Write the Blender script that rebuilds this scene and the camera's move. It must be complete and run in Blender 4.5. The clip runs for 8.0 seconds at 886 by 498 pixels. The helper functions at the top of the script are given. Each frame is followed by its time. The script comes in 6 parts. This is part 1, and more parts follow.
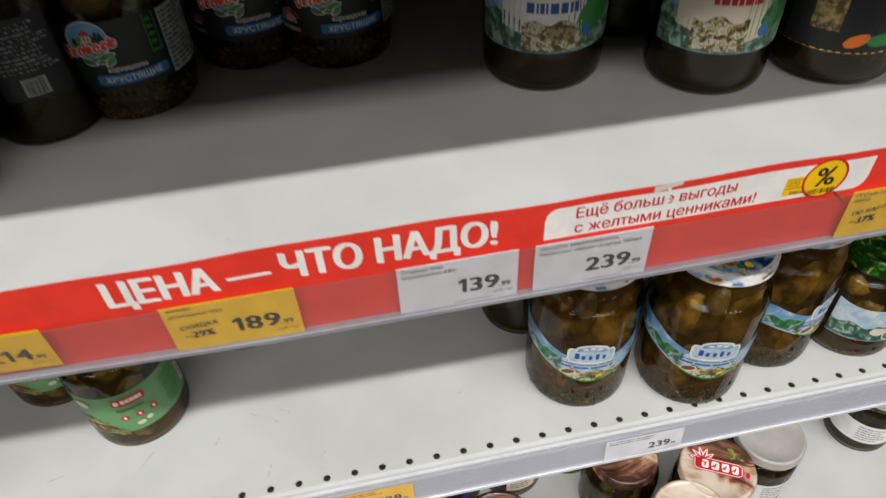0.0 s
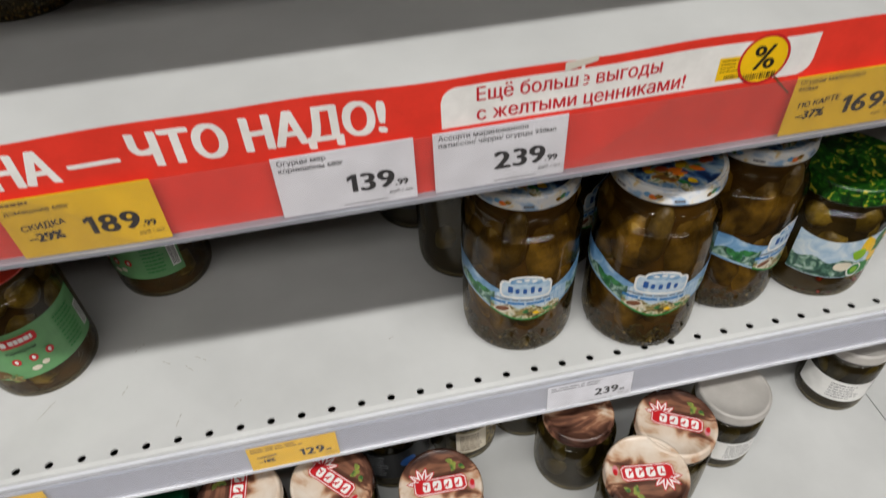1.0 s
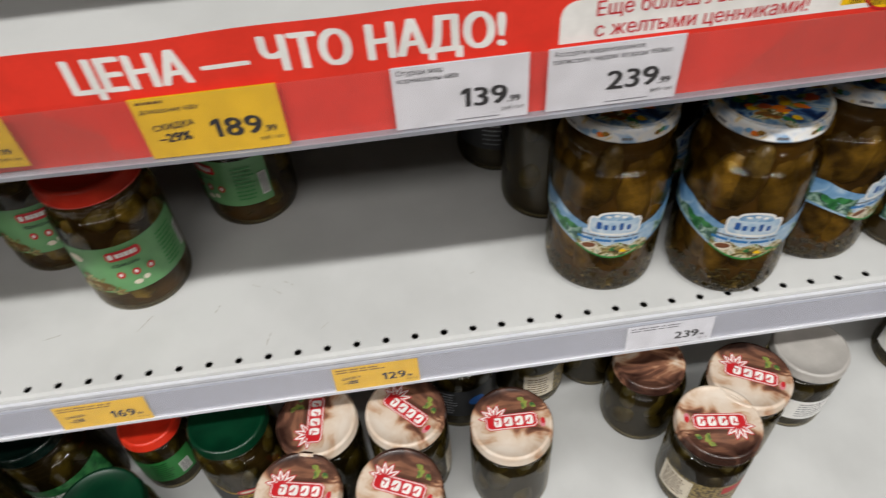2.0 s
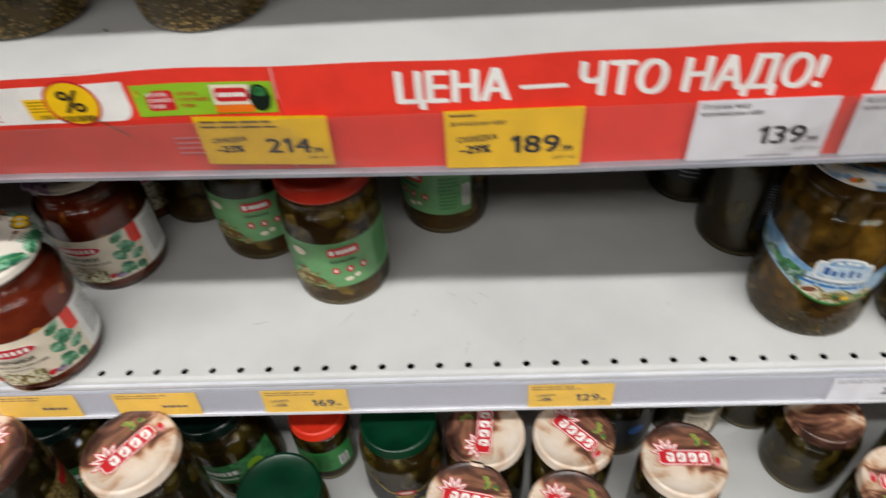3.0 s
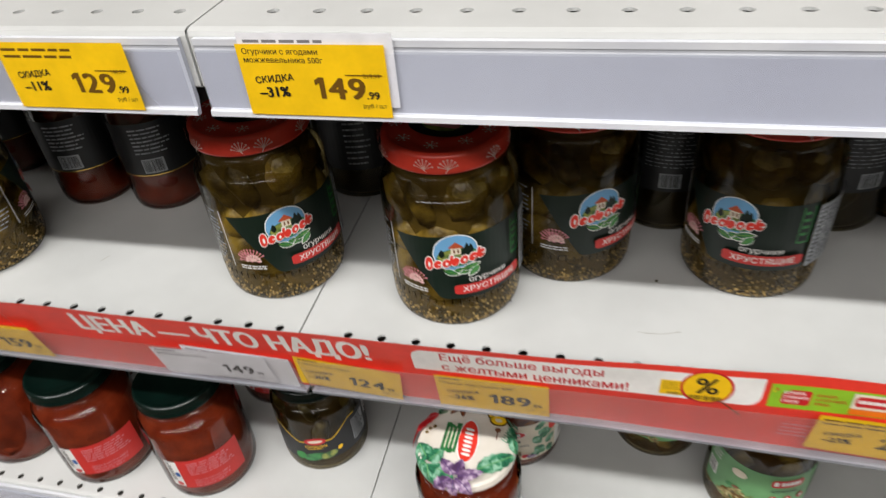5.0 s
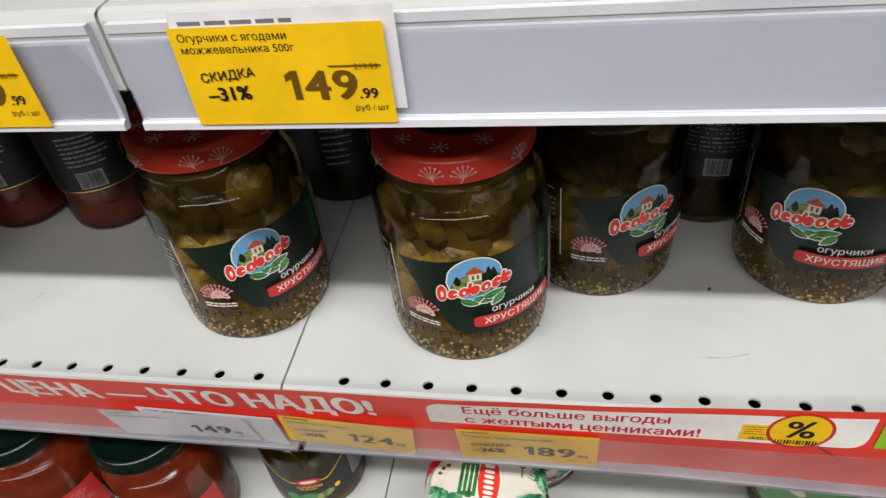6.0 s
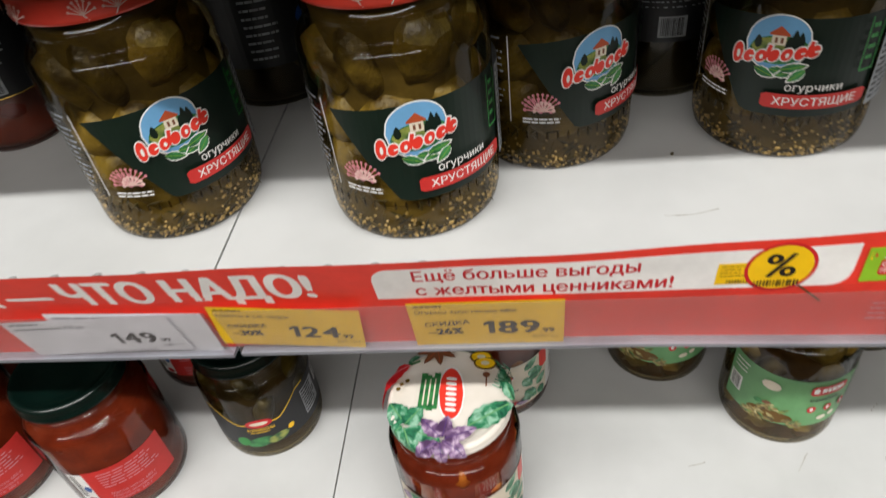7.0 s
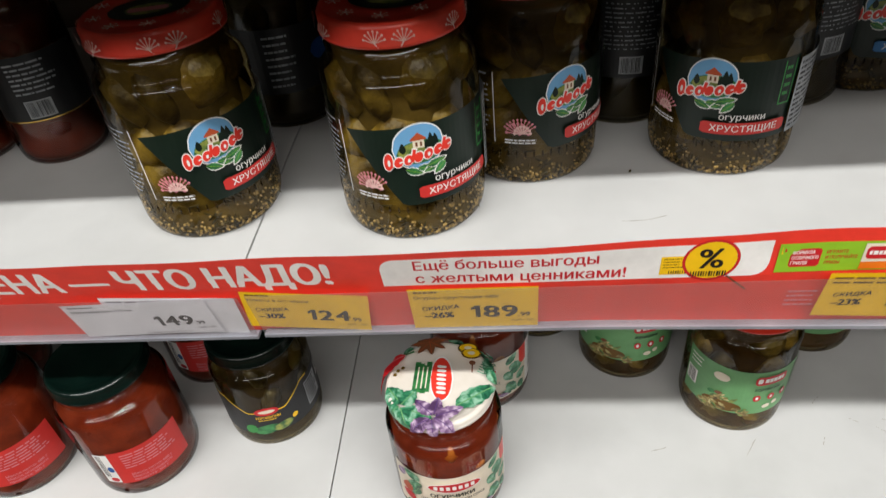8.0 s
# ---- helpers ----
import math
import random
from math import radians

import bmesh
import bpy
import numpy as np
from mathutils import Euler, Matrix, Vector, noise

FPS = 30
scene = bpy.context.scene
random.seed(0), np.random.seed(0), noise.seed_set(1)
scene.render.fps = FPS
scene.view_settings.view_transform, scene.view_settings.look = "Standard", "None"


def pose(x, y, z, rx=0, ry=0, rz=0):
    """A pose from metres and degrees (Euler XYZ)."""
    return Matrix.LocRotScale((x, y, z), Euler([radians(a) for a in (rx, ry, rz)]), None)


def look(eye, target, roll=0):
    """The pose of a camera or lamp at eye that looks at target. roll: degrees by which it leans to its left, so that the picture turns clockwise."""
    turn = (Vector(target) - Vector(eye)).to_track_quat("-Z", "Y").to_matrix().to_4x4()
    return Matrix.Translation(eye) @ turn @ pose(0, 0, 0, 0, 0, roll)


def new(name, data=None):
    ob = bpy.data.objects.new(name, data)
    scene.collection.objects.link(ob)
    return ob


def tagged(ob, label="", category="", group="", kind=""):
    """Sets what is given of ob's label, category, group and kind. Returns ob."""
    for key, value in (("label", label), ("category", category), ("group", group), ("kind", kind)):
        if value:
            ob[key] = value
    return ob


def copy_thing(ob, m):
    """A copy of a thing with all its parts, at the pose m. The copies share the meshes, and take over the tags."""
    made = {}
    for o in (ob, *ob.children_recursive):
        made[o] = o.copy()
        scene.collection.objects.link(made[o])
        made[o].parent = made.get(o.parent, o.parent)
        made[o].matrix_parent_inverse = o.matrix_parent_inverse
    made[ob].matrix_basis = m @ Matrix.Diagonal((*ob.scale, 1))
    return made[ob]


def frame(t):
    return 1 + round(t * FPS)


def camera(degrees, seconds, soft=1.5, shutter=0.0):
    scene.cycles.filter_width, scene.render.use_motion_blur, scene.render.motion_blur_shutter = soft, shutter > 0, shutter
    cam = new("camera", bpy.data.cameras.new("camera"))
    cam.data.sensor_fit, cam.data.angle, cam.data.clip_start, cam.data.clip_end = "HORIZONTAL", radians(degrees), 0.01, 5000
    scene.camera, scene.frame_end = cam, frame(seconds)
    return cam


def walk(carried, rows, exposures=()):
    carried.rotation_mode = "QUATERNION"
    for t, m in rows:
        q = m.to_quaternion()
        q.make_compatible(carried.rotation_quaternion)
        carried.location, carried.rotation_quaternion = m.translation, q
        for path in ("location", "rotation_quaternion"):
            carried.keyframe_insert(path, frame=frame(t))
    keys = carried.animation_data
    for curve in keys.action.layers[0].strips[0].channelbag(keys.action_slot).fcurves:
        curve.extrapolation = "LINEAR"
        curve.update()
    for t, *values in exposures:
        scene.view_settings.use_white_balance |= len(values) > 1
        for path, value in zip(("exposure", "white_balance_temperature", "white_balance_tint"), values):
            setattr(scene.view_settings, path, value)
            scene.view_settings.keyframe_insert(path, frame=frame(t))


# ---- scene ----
cam = camera(65.3, 8.0, soft=1.35, shutter=0.5)
PATH = [
    (0, (0.066, -0.315, 1.426), (0.29, 1.091, 0.022), -3.1),
    (0.5, (0.094, -0.314, 1.372), (0.325, 1.102, -0.022), -2.5),
    (1, (0.121, -0.329, 1.346), (0.355, 1.068, -0.066), -3.2),
    (1.2, (0.12, -0.334, 1.338), (0.335, 1.041, -0.098), -3.7),
    (2.3, (0.047, -0.353, 1.331), (0.095, 1.01, -0.133), -4.6),
    (2.5, (0.019, -0.353, 1.334), (0.039, 1.013, -0.127), -4.5),
    (3, (-0.041, -0.349, 1.346), (-0.134, 1.056, -0.075), -4.5),
    (3.5, (-0.114, -0.346, 1.373), (-0.316, 1.097, 0.002), -4.1),
    (4, (-0.183, -0.369, 1.43), (-0.511, 1.114, 0.128), -4.4),
    (4.5, (-0.257, -0.39, 1.479), (-0.672, 1.13, 0.247), -4.9),
    (4.7, (-0.292, -0.367, 1.482), (-0.733, 1.151, 0.256), -5.5),
    (5.8, (-0.373, -0.246, 1.445), (-0.736, 1.235, 0.151), -7.5),
    (6, (-0.374, -0.238, 1.443), (-0.725, 1.237, 0.138), -7.7),
    (6.5, (-0.369, -0.235, 1.414), (-0.629, 1.24, 0.089), -7.2),
    (7, (-0.373, -0.255, 1.366), (-0.607, 1.227, 0.043), -8.3),
    (7.5, (-0.369, -0.31, 1.377), (-0.573, 1.21, 0.093), -7.3),
    (8, (-0.372, -0.319, 1.4), (-0.557, 1.214, 0.13), -6.4),
]
walk(cam, [(t, look(eye, target, roll)) for t, eye, target, roll in PATH],
     exposures=((0.0, -0.28), (1.0, -0.38), (2.5, -0.24), (3.0, -0.22), (3.5, -0.25), (4.0, -0.09), (6.0, -0.18), (6.5, -0.22), (7.0, -0.05), (8.0, -0.04)))

# ---------------------------------------------------------------- world and lamps
world = bpy.data.worlds.new("store_air")
world.use_nodes = True
world.node_tree.nodes["Background"].inputs[0].default_value = (0.9, 0.95, 1.0, 1)
world.node_tree.nodes["Background"].inputs[1].default_value = 0.008
scene.world = world

FLOOR_Z, CEIL_Z = 0.0, 4.40
ROOM_X0, ROOM_X1, ROOM_Y0, ROOM_Y1 = -4.2, 3.4, -4.2, 0.62
LAMPS = ((-1.66, 240.0, 0.12), (-3.0, 90.0, 0.60))          # rows of ceiling lamps: y, watts and width
LAMP_Z = 4.10


def lamp_row(y, watts, wide):
    data = bpy.data.lights.new("lamp_light", "AREA")
    data.shape, data.size, data.size_y, data.energy = "RECTANGLE", 6.4, wide, watts
    data.color = (1.0, 0.985, 0.955) if wide < 0.3 else (1.0, 0.94, 0.88)
    ob = new("lamp_light", data)
    ob.matrix_world = pose(-0.4, y, LAMP_Z - 0.004, 0, 0, 0)
    return ob


for lamp_y, lamp_w, lamp_wide in LAMPS:
    lamp_row(lamp_y, lamp_w, lamp_wide)


# ---------------------------------------------------------------- materials
def rgb(h):
    """Linear colour of a hex sRGB value."""
    v = [int(h[i:i + 2], 16) / 255 for i in (0, 2, 4)]
    return tuple(c / 12.92 if c <= 0.04045 else ((c + 0.055) / 1.055) ** 2.4 for c in v) + (1,)


def base_mat(name):
    m = bpy.data.materials.new(name)
    m.use_nodes = True
    nt = m.node_tree
    return m, nt, nt.nodes["Principled BSDF"]


def mixed(name, c1, c2, scale=40.0, rough=0.5, metal=0.0, detail=4.0, bump=0.0, bscale=None, spec=0.5, fine=0.0, island=0.0, low=0.35, high=0.65, by_object=False):
    """Two colours mixed by noise at object scale, with a second finer noise, optional relief and per-piece change."""
    m, nt, p = base_mat(name)
    tc = nt.nodes.new("ShaderNodeTexCoord")
    n1 = nt.nodes.new("ShaderNodeTexNoise")
    n1.inputs["Scale"].default_value, n1.inputs["Detail"].default_value = scale, detail
    nt.links.new(tc.outputs["Object"], n1.inputs["Vector"])
    ramp = nt.nodes.new("ShaderNodeValToRGB")
    ramp.color_ramp.elements[0].position, ramp.color_ramp.elements[1].position = low, high
    ramp.color_ramp.elements[0].color, ramp.color_ramp.elements[1].color = c1, c2
    nt.links.new(n1.outputs["Fac"], ramp.inputs["Fac"])
    out = ramp.outputs["Color"]
    n2 = nt.nodes.new("ShaderNodeTexNoise")
    n2.inputs["Scale"].default_value, n2.inputs["Detail"].default_value = scale * 7, 3
    nt.links.new(tc.outputs["Object"], n2.inputs["Vector"])
    if fine or island:
        hsv = nt.nodes.new("ShaderNodeHueSaturation")
        mr = nt.nodes.new("ShaderNodeMapRange")
        mr.inputs[3].default_value, mr.inputs[4].default_value = 1 - fine, 1 + fine
        nt.links.new(n2.outputs["Fac"], mr.inputs[0])
        val = mr.outputs[0]
        if island:
            geo = nt.nodes.new("ShaderNodeObjectInfo" if by_object else "ShaderNodeNewGeometry")
            mi = nt.nodes.new("ShaderNodeMapRange")
            mi.inputs[3].default_value, mi.inputs[4].default_value = 1 - island, 1 + island
            nt.links.new(geo.outputs["Random" if by_object else "Random Per Island"], mi.inputs[0])
            mul = nt.nodes.new("ShaderNodeMath")
            mul.operation = "MULTIPLY"
            nt.links.new(mi.outputs[0], mul.inputs[0])
            nt.links.new(val, mul.inputs[1])
            val = mul.outputs[0]
        nt.links.new(val, hsv.inputs["Value"])
        nt.links.new(out, hsv.inputs["Color"])
        out = hsv.outputs["Color"]
    nt.links.new(out, p.inputs["Base Color"])
    p.inputs["Roughness"].default_value, p.inputs["Metallic"].default_value = rough, metal
    p.inputs["Specular IOR Level"].default_value = spec
    if bump:
        b = nt.nodes.new("ShaderNodeBump")
        b.inputs["Strength"].default_value, b.inputs["Distance"].default_value = bump, 0.001
        if bscale:
            n3 = nt.nodes.new("ShaderNodeTexNoise")
            n3.inputs["Scale"].default_value = bscale
            nt.links.new(tc.outputs["Object"], n3.inputs["Vector"])
            nt.links.new(n3.outputs["Fac"], b.inputs["Height"])
        else:
            nt.links.new(n2.outputs["Fac"], b.inputs["Height"])
        nt.links.new(b.outputs["Normal"], p.inputs["Normal"])
    return m


def ink(name, h, rough=0.45, spec=0.4):
    """Printed colour: slight unevenness of the print."""
    c = rgb(h)
    d = tuple(x * 0.88 for x in c[:3]) + (1,)
    return mixed(name, d, c, scale=60, rough=rough, spec=spec, fine=0.04)


def swirl(name, stops, scale, distort=1.2, rough=0.3, stretch=(1, 1, 1), slope=0.0, axis=1, detail=3.0, bump=0.0):
    """Photographic print: a flowing noise through several colours, which may drift across the print."""
    m, nt, p = base_mat(name)
    tc = nt.nodes.new("ShaderNodeTexCoord")
    mp = nt.nodes.new("ShaderNodeMapping")
    mp.inputs["Scale"].default_value = stretch
    mp.inputs["Rotation"].default_value = (0, 0, 0.6)
    nt.links.new(tc.outputs["Object"], mp.inputs["Vector"])
    n = nt.nodes.new("ShaderNodeTexNoise")
    n.inputs["Scale"].default_value, n.inputs["Detail"].default_value, n.inputs["Distortion"].default_value = scale, detail, distort
    nt.links.new(mp.outputs["Vector"], n.inputs["Vector"])
    fac = n.outputs["Fac"]
    if slope:
        sep = nt.nodes.new("ShaderNodeSeparateXYZ")
        nt.links.new(tc.outputs["Object"], sep.inputs[0])
        ma = nt.nodes.new("ShaderNodeMath")
        ma.operation = "MULTIPLY_ADD"
        ma.inputs[1].default_value = slope
        nt.links.new(sep.outputs[axis], ma.inputs[0])
        nt.links.new(fac, ma.inputs[2])
        fac = ma.outputs[0]
    ramp = nt.nodes.new("ShaderNodeValToRGB")
    els = ramp.color_ramp.elements
    els[0].position, els[0].color = stops[0][0], rgb(stops[0][1])
    els[1].position, els[1].color = stops[-1][0], rgb(stops[-1][1])
    for at, col in stops[1:-1]:
        els.new(at).color = rgb(col)
    nt.links.new(fac, ramp.inputs["Fac"])
    nt.links.new(ramp.outputs["Color"], p.inputs["Base Color"])
    p.inputs["Roughness"].default_value = rough
    return m


def clear(name, tint, rough=0.03, ior=1.45, base=0.0, gloss=1.0, haze=0.0):
    """Thin clear wall: tinted see-through with a Fresnel gloss."""
    m = bpy.data.materials.new(name)
    m.use_nodes = True
    nt = m.node_tree
    nt.nodes.clear()
    o = nt.nodes.new("ShaderNodeOutputMaterial")
    mix = nt.nodes.new("ShaderNodeMixShader")
    tr = nt.nodes.new("ShaderNodeBsdfTransparent")
    gl = nt.nodes.new("ShaderNodeBsdfGlossy")
    fr = nt.nodes.new("ShaderNodeFresnel")
    fr.inputs["IOR"].default_value = ior
    tr.inputs["Color"].default_value = tint
    gl.inputs["Roughness"].default_value = rough
    add = nt.nodes.new("ShaderNodeMath")
    add.operation, add.use_clamp = "MULTIPLY_ADD", True
    add.inputs[1].default_value, add.inputs[2].default_value = gloss, base
    nt.links.new(fr.outputs[0], add.inputs[0])
    nt.links.new(add.outputs[0], mix.inputs[0])
    nt.links.new(tr.outputs[0], mix.inputs[1])
    nt.links.new(gl.outputs[0], mix.inputs[2])
    out = mix.outputs[0]
    if haze:
        df = nt.nodes.new("ShaderNodeBsdfDiffuse")
        df.inputs["Color"].default_value = (0.8, 0.8, 0.82, 1)
        m2 = nt.nodes.new("ShaderNodeMixShader")
        m2.inputs[0].default_value = haze
        nt.links.new(out, m2.inputs[1])
        nt.links.new(df.outputs[0], m2.inputs[2])
        out = m2.outputs[0]
    nt.links.new(out, o.inputs[0])
    return m


M = {}
M["shelf"] = mixed("shelf_paint", rgb("bcbdbc"), rgb("c8c9c8"), scale=9, rough=0.42, fine=0.02, low=0.3, high=0.6)
M["lip"] = mixed("lip_paint", rgb("c6c7c8"), rgb("d2d2d2"), scale=14, rough=0.38, fine=0.02)
M["rail"] = mixed("rail_plastic", rgb("b4b8c5"), rgb("c0c4cf"), scale=6, rough=0.32, fine=0.015)
M["rail_edge"] = mixed("rail_edge", rgb("ccced6"), rgb("d8dadf"), scale=30, rough=0.3)
# groove along the price rail, a slightly darker grey than the rail
M["groove"] = mixed("groove_grey", rgb("a2a4ac"), rgb("b0b2b9"), scale=60, rough=0.7)
M["back"] = mixed("back_panel_paint", rgb("5e5042"), rgb("6a5c4e"), scale=7, rough=0.5, fine=0.02)
M["steel"] = mixed("upright_steel", rgb("8e9094"), rgb("a9abae"), scale=30, rough=0.4, metal=0.6, fine=0.05)
# unseen undersides coloured darker than the white boards, to deepen the shade below them
M["under"] = mixed("shelf_underside_darkened", rgb("6e6a64"), rgb("807b74"), scale=18, rough=0.5, metal=0.0, fine=0.05)
M["floor"] = mixed("floor_tile", rgb("4c4136"), rgb("574a3e"), scale=5, rough=0.35, fine=0.05)
M["wall"] = mixed("wall_paint", rgb("302922"), rgb("39312a"), scale=3, rough=0.7, fine=0.02)
M["ceiling"] = mixed("ceiling_paint", rgb("404042"), rgb("4a4a4d"), scale=3, rough=0.8, fine=0.02)
M["smudge"] = mixed("smudge", rgb("918d86"), rgb("b0ada6"), scale=200, rough=0.6)

M["red"] = ink("banner_red", "ea3d2f", rough=0.32)
M["white"] = ink("print_white", "f0efec", rough=0.4)
M["card"] = ink("card_white", "e9e9ee", rough=0.35)
M["yellow"] = ink("card_yellow", "f6c616", rough=0.35)
M["black"] = ink("print_black", "17161a", rough=0.5)
M["grey_ink"] = ink("print_grey", "77767c", rough=0.5)
M["brown_ink"] = ink("print_brown", "6a4a10", rough=0.5)
M["lime"] = ink("print_lime", "8fbf2c", rough=0.4)
M["orange"] = ink("print_orange", "ee7a1d", rough=0.4)
M["torn"] = ink("torn_paper", "d9d2c6", rough=0.8)
M["cover"] = clear("cover_plastic", (0.93, 0.93, 0.95, 1), rough=0.3, base=0.01, gloss=0.35, haze=0.02)
M["holder"] = clear("holder_plastic", (0.95, 0.945, 0.95, 1), rough=0.25, base=0.01, gloss=0.3, haze=0.02)
M["cover_dull"] = clear("cover_plastic_dull", (0.93, 0.93, 0.95, 1), rough=0.3, base=0.01, gloss=0.35, haze=0.12)

M["glass"] = clear("jar_glass", (0.66, 0.58, 0.38, 1), rough=0.02, base=0.0, gloss=0.75)
M["glass_red"] = clear("jar_glass_clear", (0.72, 0.55, 0.46, 1), rough=0.02, gloss=1.1)
M["brine"] = mixed("brine", rgb("2a220d"), rgb("45371a"), scale=45, rough=0.4, fine=0.2)
M["brine_amber"] = mixed("brine_amber", rgb("38270c"), rgb("583f17"), scale=45, rough=0.4, fine=0.2)
M["brine_khaki"] = mixed("brine_khaki", rgb("4a3e1a"), rgb("68582a"), scale=55, rough=0.4, fine=0.2)
M["brine_dark"] = mixed("brine_dark", rgb("1c170d"), rgb("2b2414"), scale=45, rough=0.4, fine=0.2)
M["pickle"] = mixed("pickle_skin", rgb("453610"), rgb("94803a"), scale=60, rough=0.35, fine=0.35, island=0.45, bump=0.6, bscale=500, by_object=True)
M["pickle_brown"] = mixed("pickle_skin_brown", rgb("43300d"), rgb("8a6c2a"), scale=60, rough=0.35, fine=0.35, island=0.40, bump=0.6, bscale=500, by_object=True)
M["pickle_dark"] = mixed("pickle_skin_dark", rgb("2c260e"), rgb("52481c"), scale=55, rough=0.35, fine=0.25, island=0.35, bump=0.5, bscale=500, by_object=True)
M["seeds"] = mixed("mustard_seed", rgb("8a7440"), rgb("cdb684"), scale=300, rough=0.45, island=0.45)
M["herbs"] = mixed("dill_sprig", rgb("2c2a12"), rgb("5a4c20"), scale=200, rough=0.6, island=0.4)
M["tomato"] = mixed("tomato_sauce", rgb("642614"), rgb("82381e"), scale=50, rough=0.35, fine=0.15)
M["tomato_bit"] = mixed("tomato_bit", rgb("9a4a1a"), rgb("d0923c"), scale=60, rough=0.35, island=0.25, by_object=True)
M["chili"] = mixed("tomato_skin", rgb("6e1a0f"), rgb("94301b"), scale=40, rough=0.25, island=0.25, by_object=True)
M["flower_print"] = ink("print_flower", "ecc4bc")
M["holder_lip"] = mixed("holder_lip", rgb("80828a"), rgb("92949b"), scale=20, rough=0.3, fine=0.03)
M["garlic_dull"] = mixed("garlic_dull", rgb("7a6a48"), rgb("9c8a62"), scale=60, rough=0.4)
M["garlic"] = mixed("garlic", rgb("c9b48c"), rgb("e0d0ac"), scale=60, rough=0.4)

M["lid_red"] = mixed("lid_red_paint", rgb("d0382a"), rgb("e04836"), scale=40, rough=0.28, fine=0.05)
M["lid_scarlet"] = mixed("lid_scarlet", rgb("cf2a17"), rgb("dc3a22"), scale=40, rough=0.35, fine=0.04)
M["lid_bottle"] = mixed("lid_bottle_green", rgb("04110e"), rgb("071a15"), scale=40, rough=0.25, fine=0.05)
M["lid_green"] = mixed("lid_green", rgb("032818"), rgb("05341f"), scale=40, rough=0.28, fine=0.05)
M["lid_bright"] = mixed("lid_bright_green", rgb("2aa01c"), rgb("45c22c"), scale=40, rough=0.3, fine=0.05)
M["lid_white"] = mixed("lid_white", rgb("a8a49f"), rgb("b5b1ac"), scale=40, rough=0.3, fine=0.04)
M["lid_black"] = mixed("lid_black", rgb("1c1b1d"), rgb("2a292b"), scale=40, rough=0.3, fine=0.05)
M["gold"] = mixed("lid_gold", rgb("b28a3c"), rgb("cfa95a"), scale=50, rough=0.25, metal=0.8)
M["lid_leafy"] = swirl("lid_leaf_print", ((0.38, "08240a"), (0.50, "15450f"), (0.58, "276418"), (0.66, "a89c2a")), 95, 1.6, 0.3)
M["lid_photo"] = swirl("lid_photo_print", ((0.26, "33201a"), (0.40, "5e4034"), (0.46, "8a5f4a"), (0.51, "b98f72"), (0.55, "c4a78e"), (0.62, "d4c1ae"), (0.80, "ddd0c2")), 24, 0.9, 0.22, (1, 1.9, 1), 5.0)
M["lid_scene"] = swirl("lid_scene_print", ((0.34, "16244a"), (0.44, "27497e"), (0.50, "6f94b4"), (0.54, "a8b4b8"), (0.57, "b8963a"), (0.62, "8c4a22"), (0.70, "3e5524")), 48, 1.0, 0.28)
M["lid_pale"] = swirl("lid_pale_print", ((0.36, "8fb0d0"), (0.47, "dcdfe2"), (0.60, "e2e0da"), (0.68, "d8b860")), 60, 0.8, 0.3)
M["pale_blue"] = swirl("print_pale_blue", ((0.35, "9dbbd4"), (0.52, "bccfde"), (0.68, "d6dfe4")), 90, 0.6, 0.4)
M["lid_cream"] = mixed("lid_cream", rgb("dcd4c8"), rgb("e6dfd6"), scale=30, rough=0.28, fine=0.03)
M["basil"] = swirl("print_basil", ((0.35, "17503a"), (0.5, "37835c"), (0.66, "94c0a6")), 160, 0.6, 0.4)
M["plum"] = swirl("print_plum", ((0.35, "4e3558"), (0.5, "85688e"), (0.66, "ccb8cc")), 160, 0.6, 0.4)
M["dish"] = swirl("print_dish", ((0.34, "3a2c14"), (0.45, "7a6a3a"), (0.52, "b5a878"), (0.58, "e4dccb"), (0.68, "4f7a36")), 190, 0.8, 0.4)
M["gherkin_print"] = swirl("print_gherkins", ((0.35, "5a4a22"), (0.5, "8f8048"), (0.65, "cdbf8c")), 220, 0.5, 0.4)
M["hills"] = swirl("print_hills", ((0.35, "24443a"), (0.47, "40685a"), (0.55, "7a9c84"), (0.66, "b4c6c2")), 120, 1.0, 0.4)
M["sky_band"] = swirl("print_sky", ((0.35, "5686b0"), (0.52, "7ba4c8"), (0.68, "b2c8d8")), 70, 0.8, 0.4)
M["cream"] = ink("label_cream", "e6dcc8")
M["leaf"] = mixed("print_leaf", rgb("14552c"), rgb("3f8c4c"), scale=150, rough=0.45)
M["violet"] = ink("print_violet", "5a3d77")
M["label_red"] = ink("label_red", "cf3430")
M["brand_red"] = ink("print_brand_red", "c61f26")
M["label_dark"] = ink("label_dark_green", "0b1d14")
M["label_black"] = ink("label_black", "1a1b1e")
M["label_green"] = ink("label_green", "69a068")
M["label_mid"] = ink("label_mid_green", "2f8a3e")
M["sky_blue"] = ink("print_sky_blue", "6fa9d6")
M["deep_blue"] = ink("print_deep_blue", "22569c")
M["stripe_blue"] = ink("print_stripe_blue", "2f78b8")
M["pink"] = ink("print_pink", "d88790")
M["photo"] = mixed("print_photo", rgb("4a3a18"), rgb("a08c52"), scale=260, rough=0.4, detail=2, low=0.4, high=0.6)
M["meadow"] = mixed("print_meadow", rgb("2c5a30"), rgb("9aa04a"), scale=160, rough=0.4, detail=2)
M["umber"] = ink("print_umber", "7a4a2e")
M["tile_roof"] = ink("print_roof", "b8502a")
M["silver"] = mixed("label_silver", rgb("8e9298"), rgb("b0b4b8"), scale=120, rough=0.4, fine=0.1)


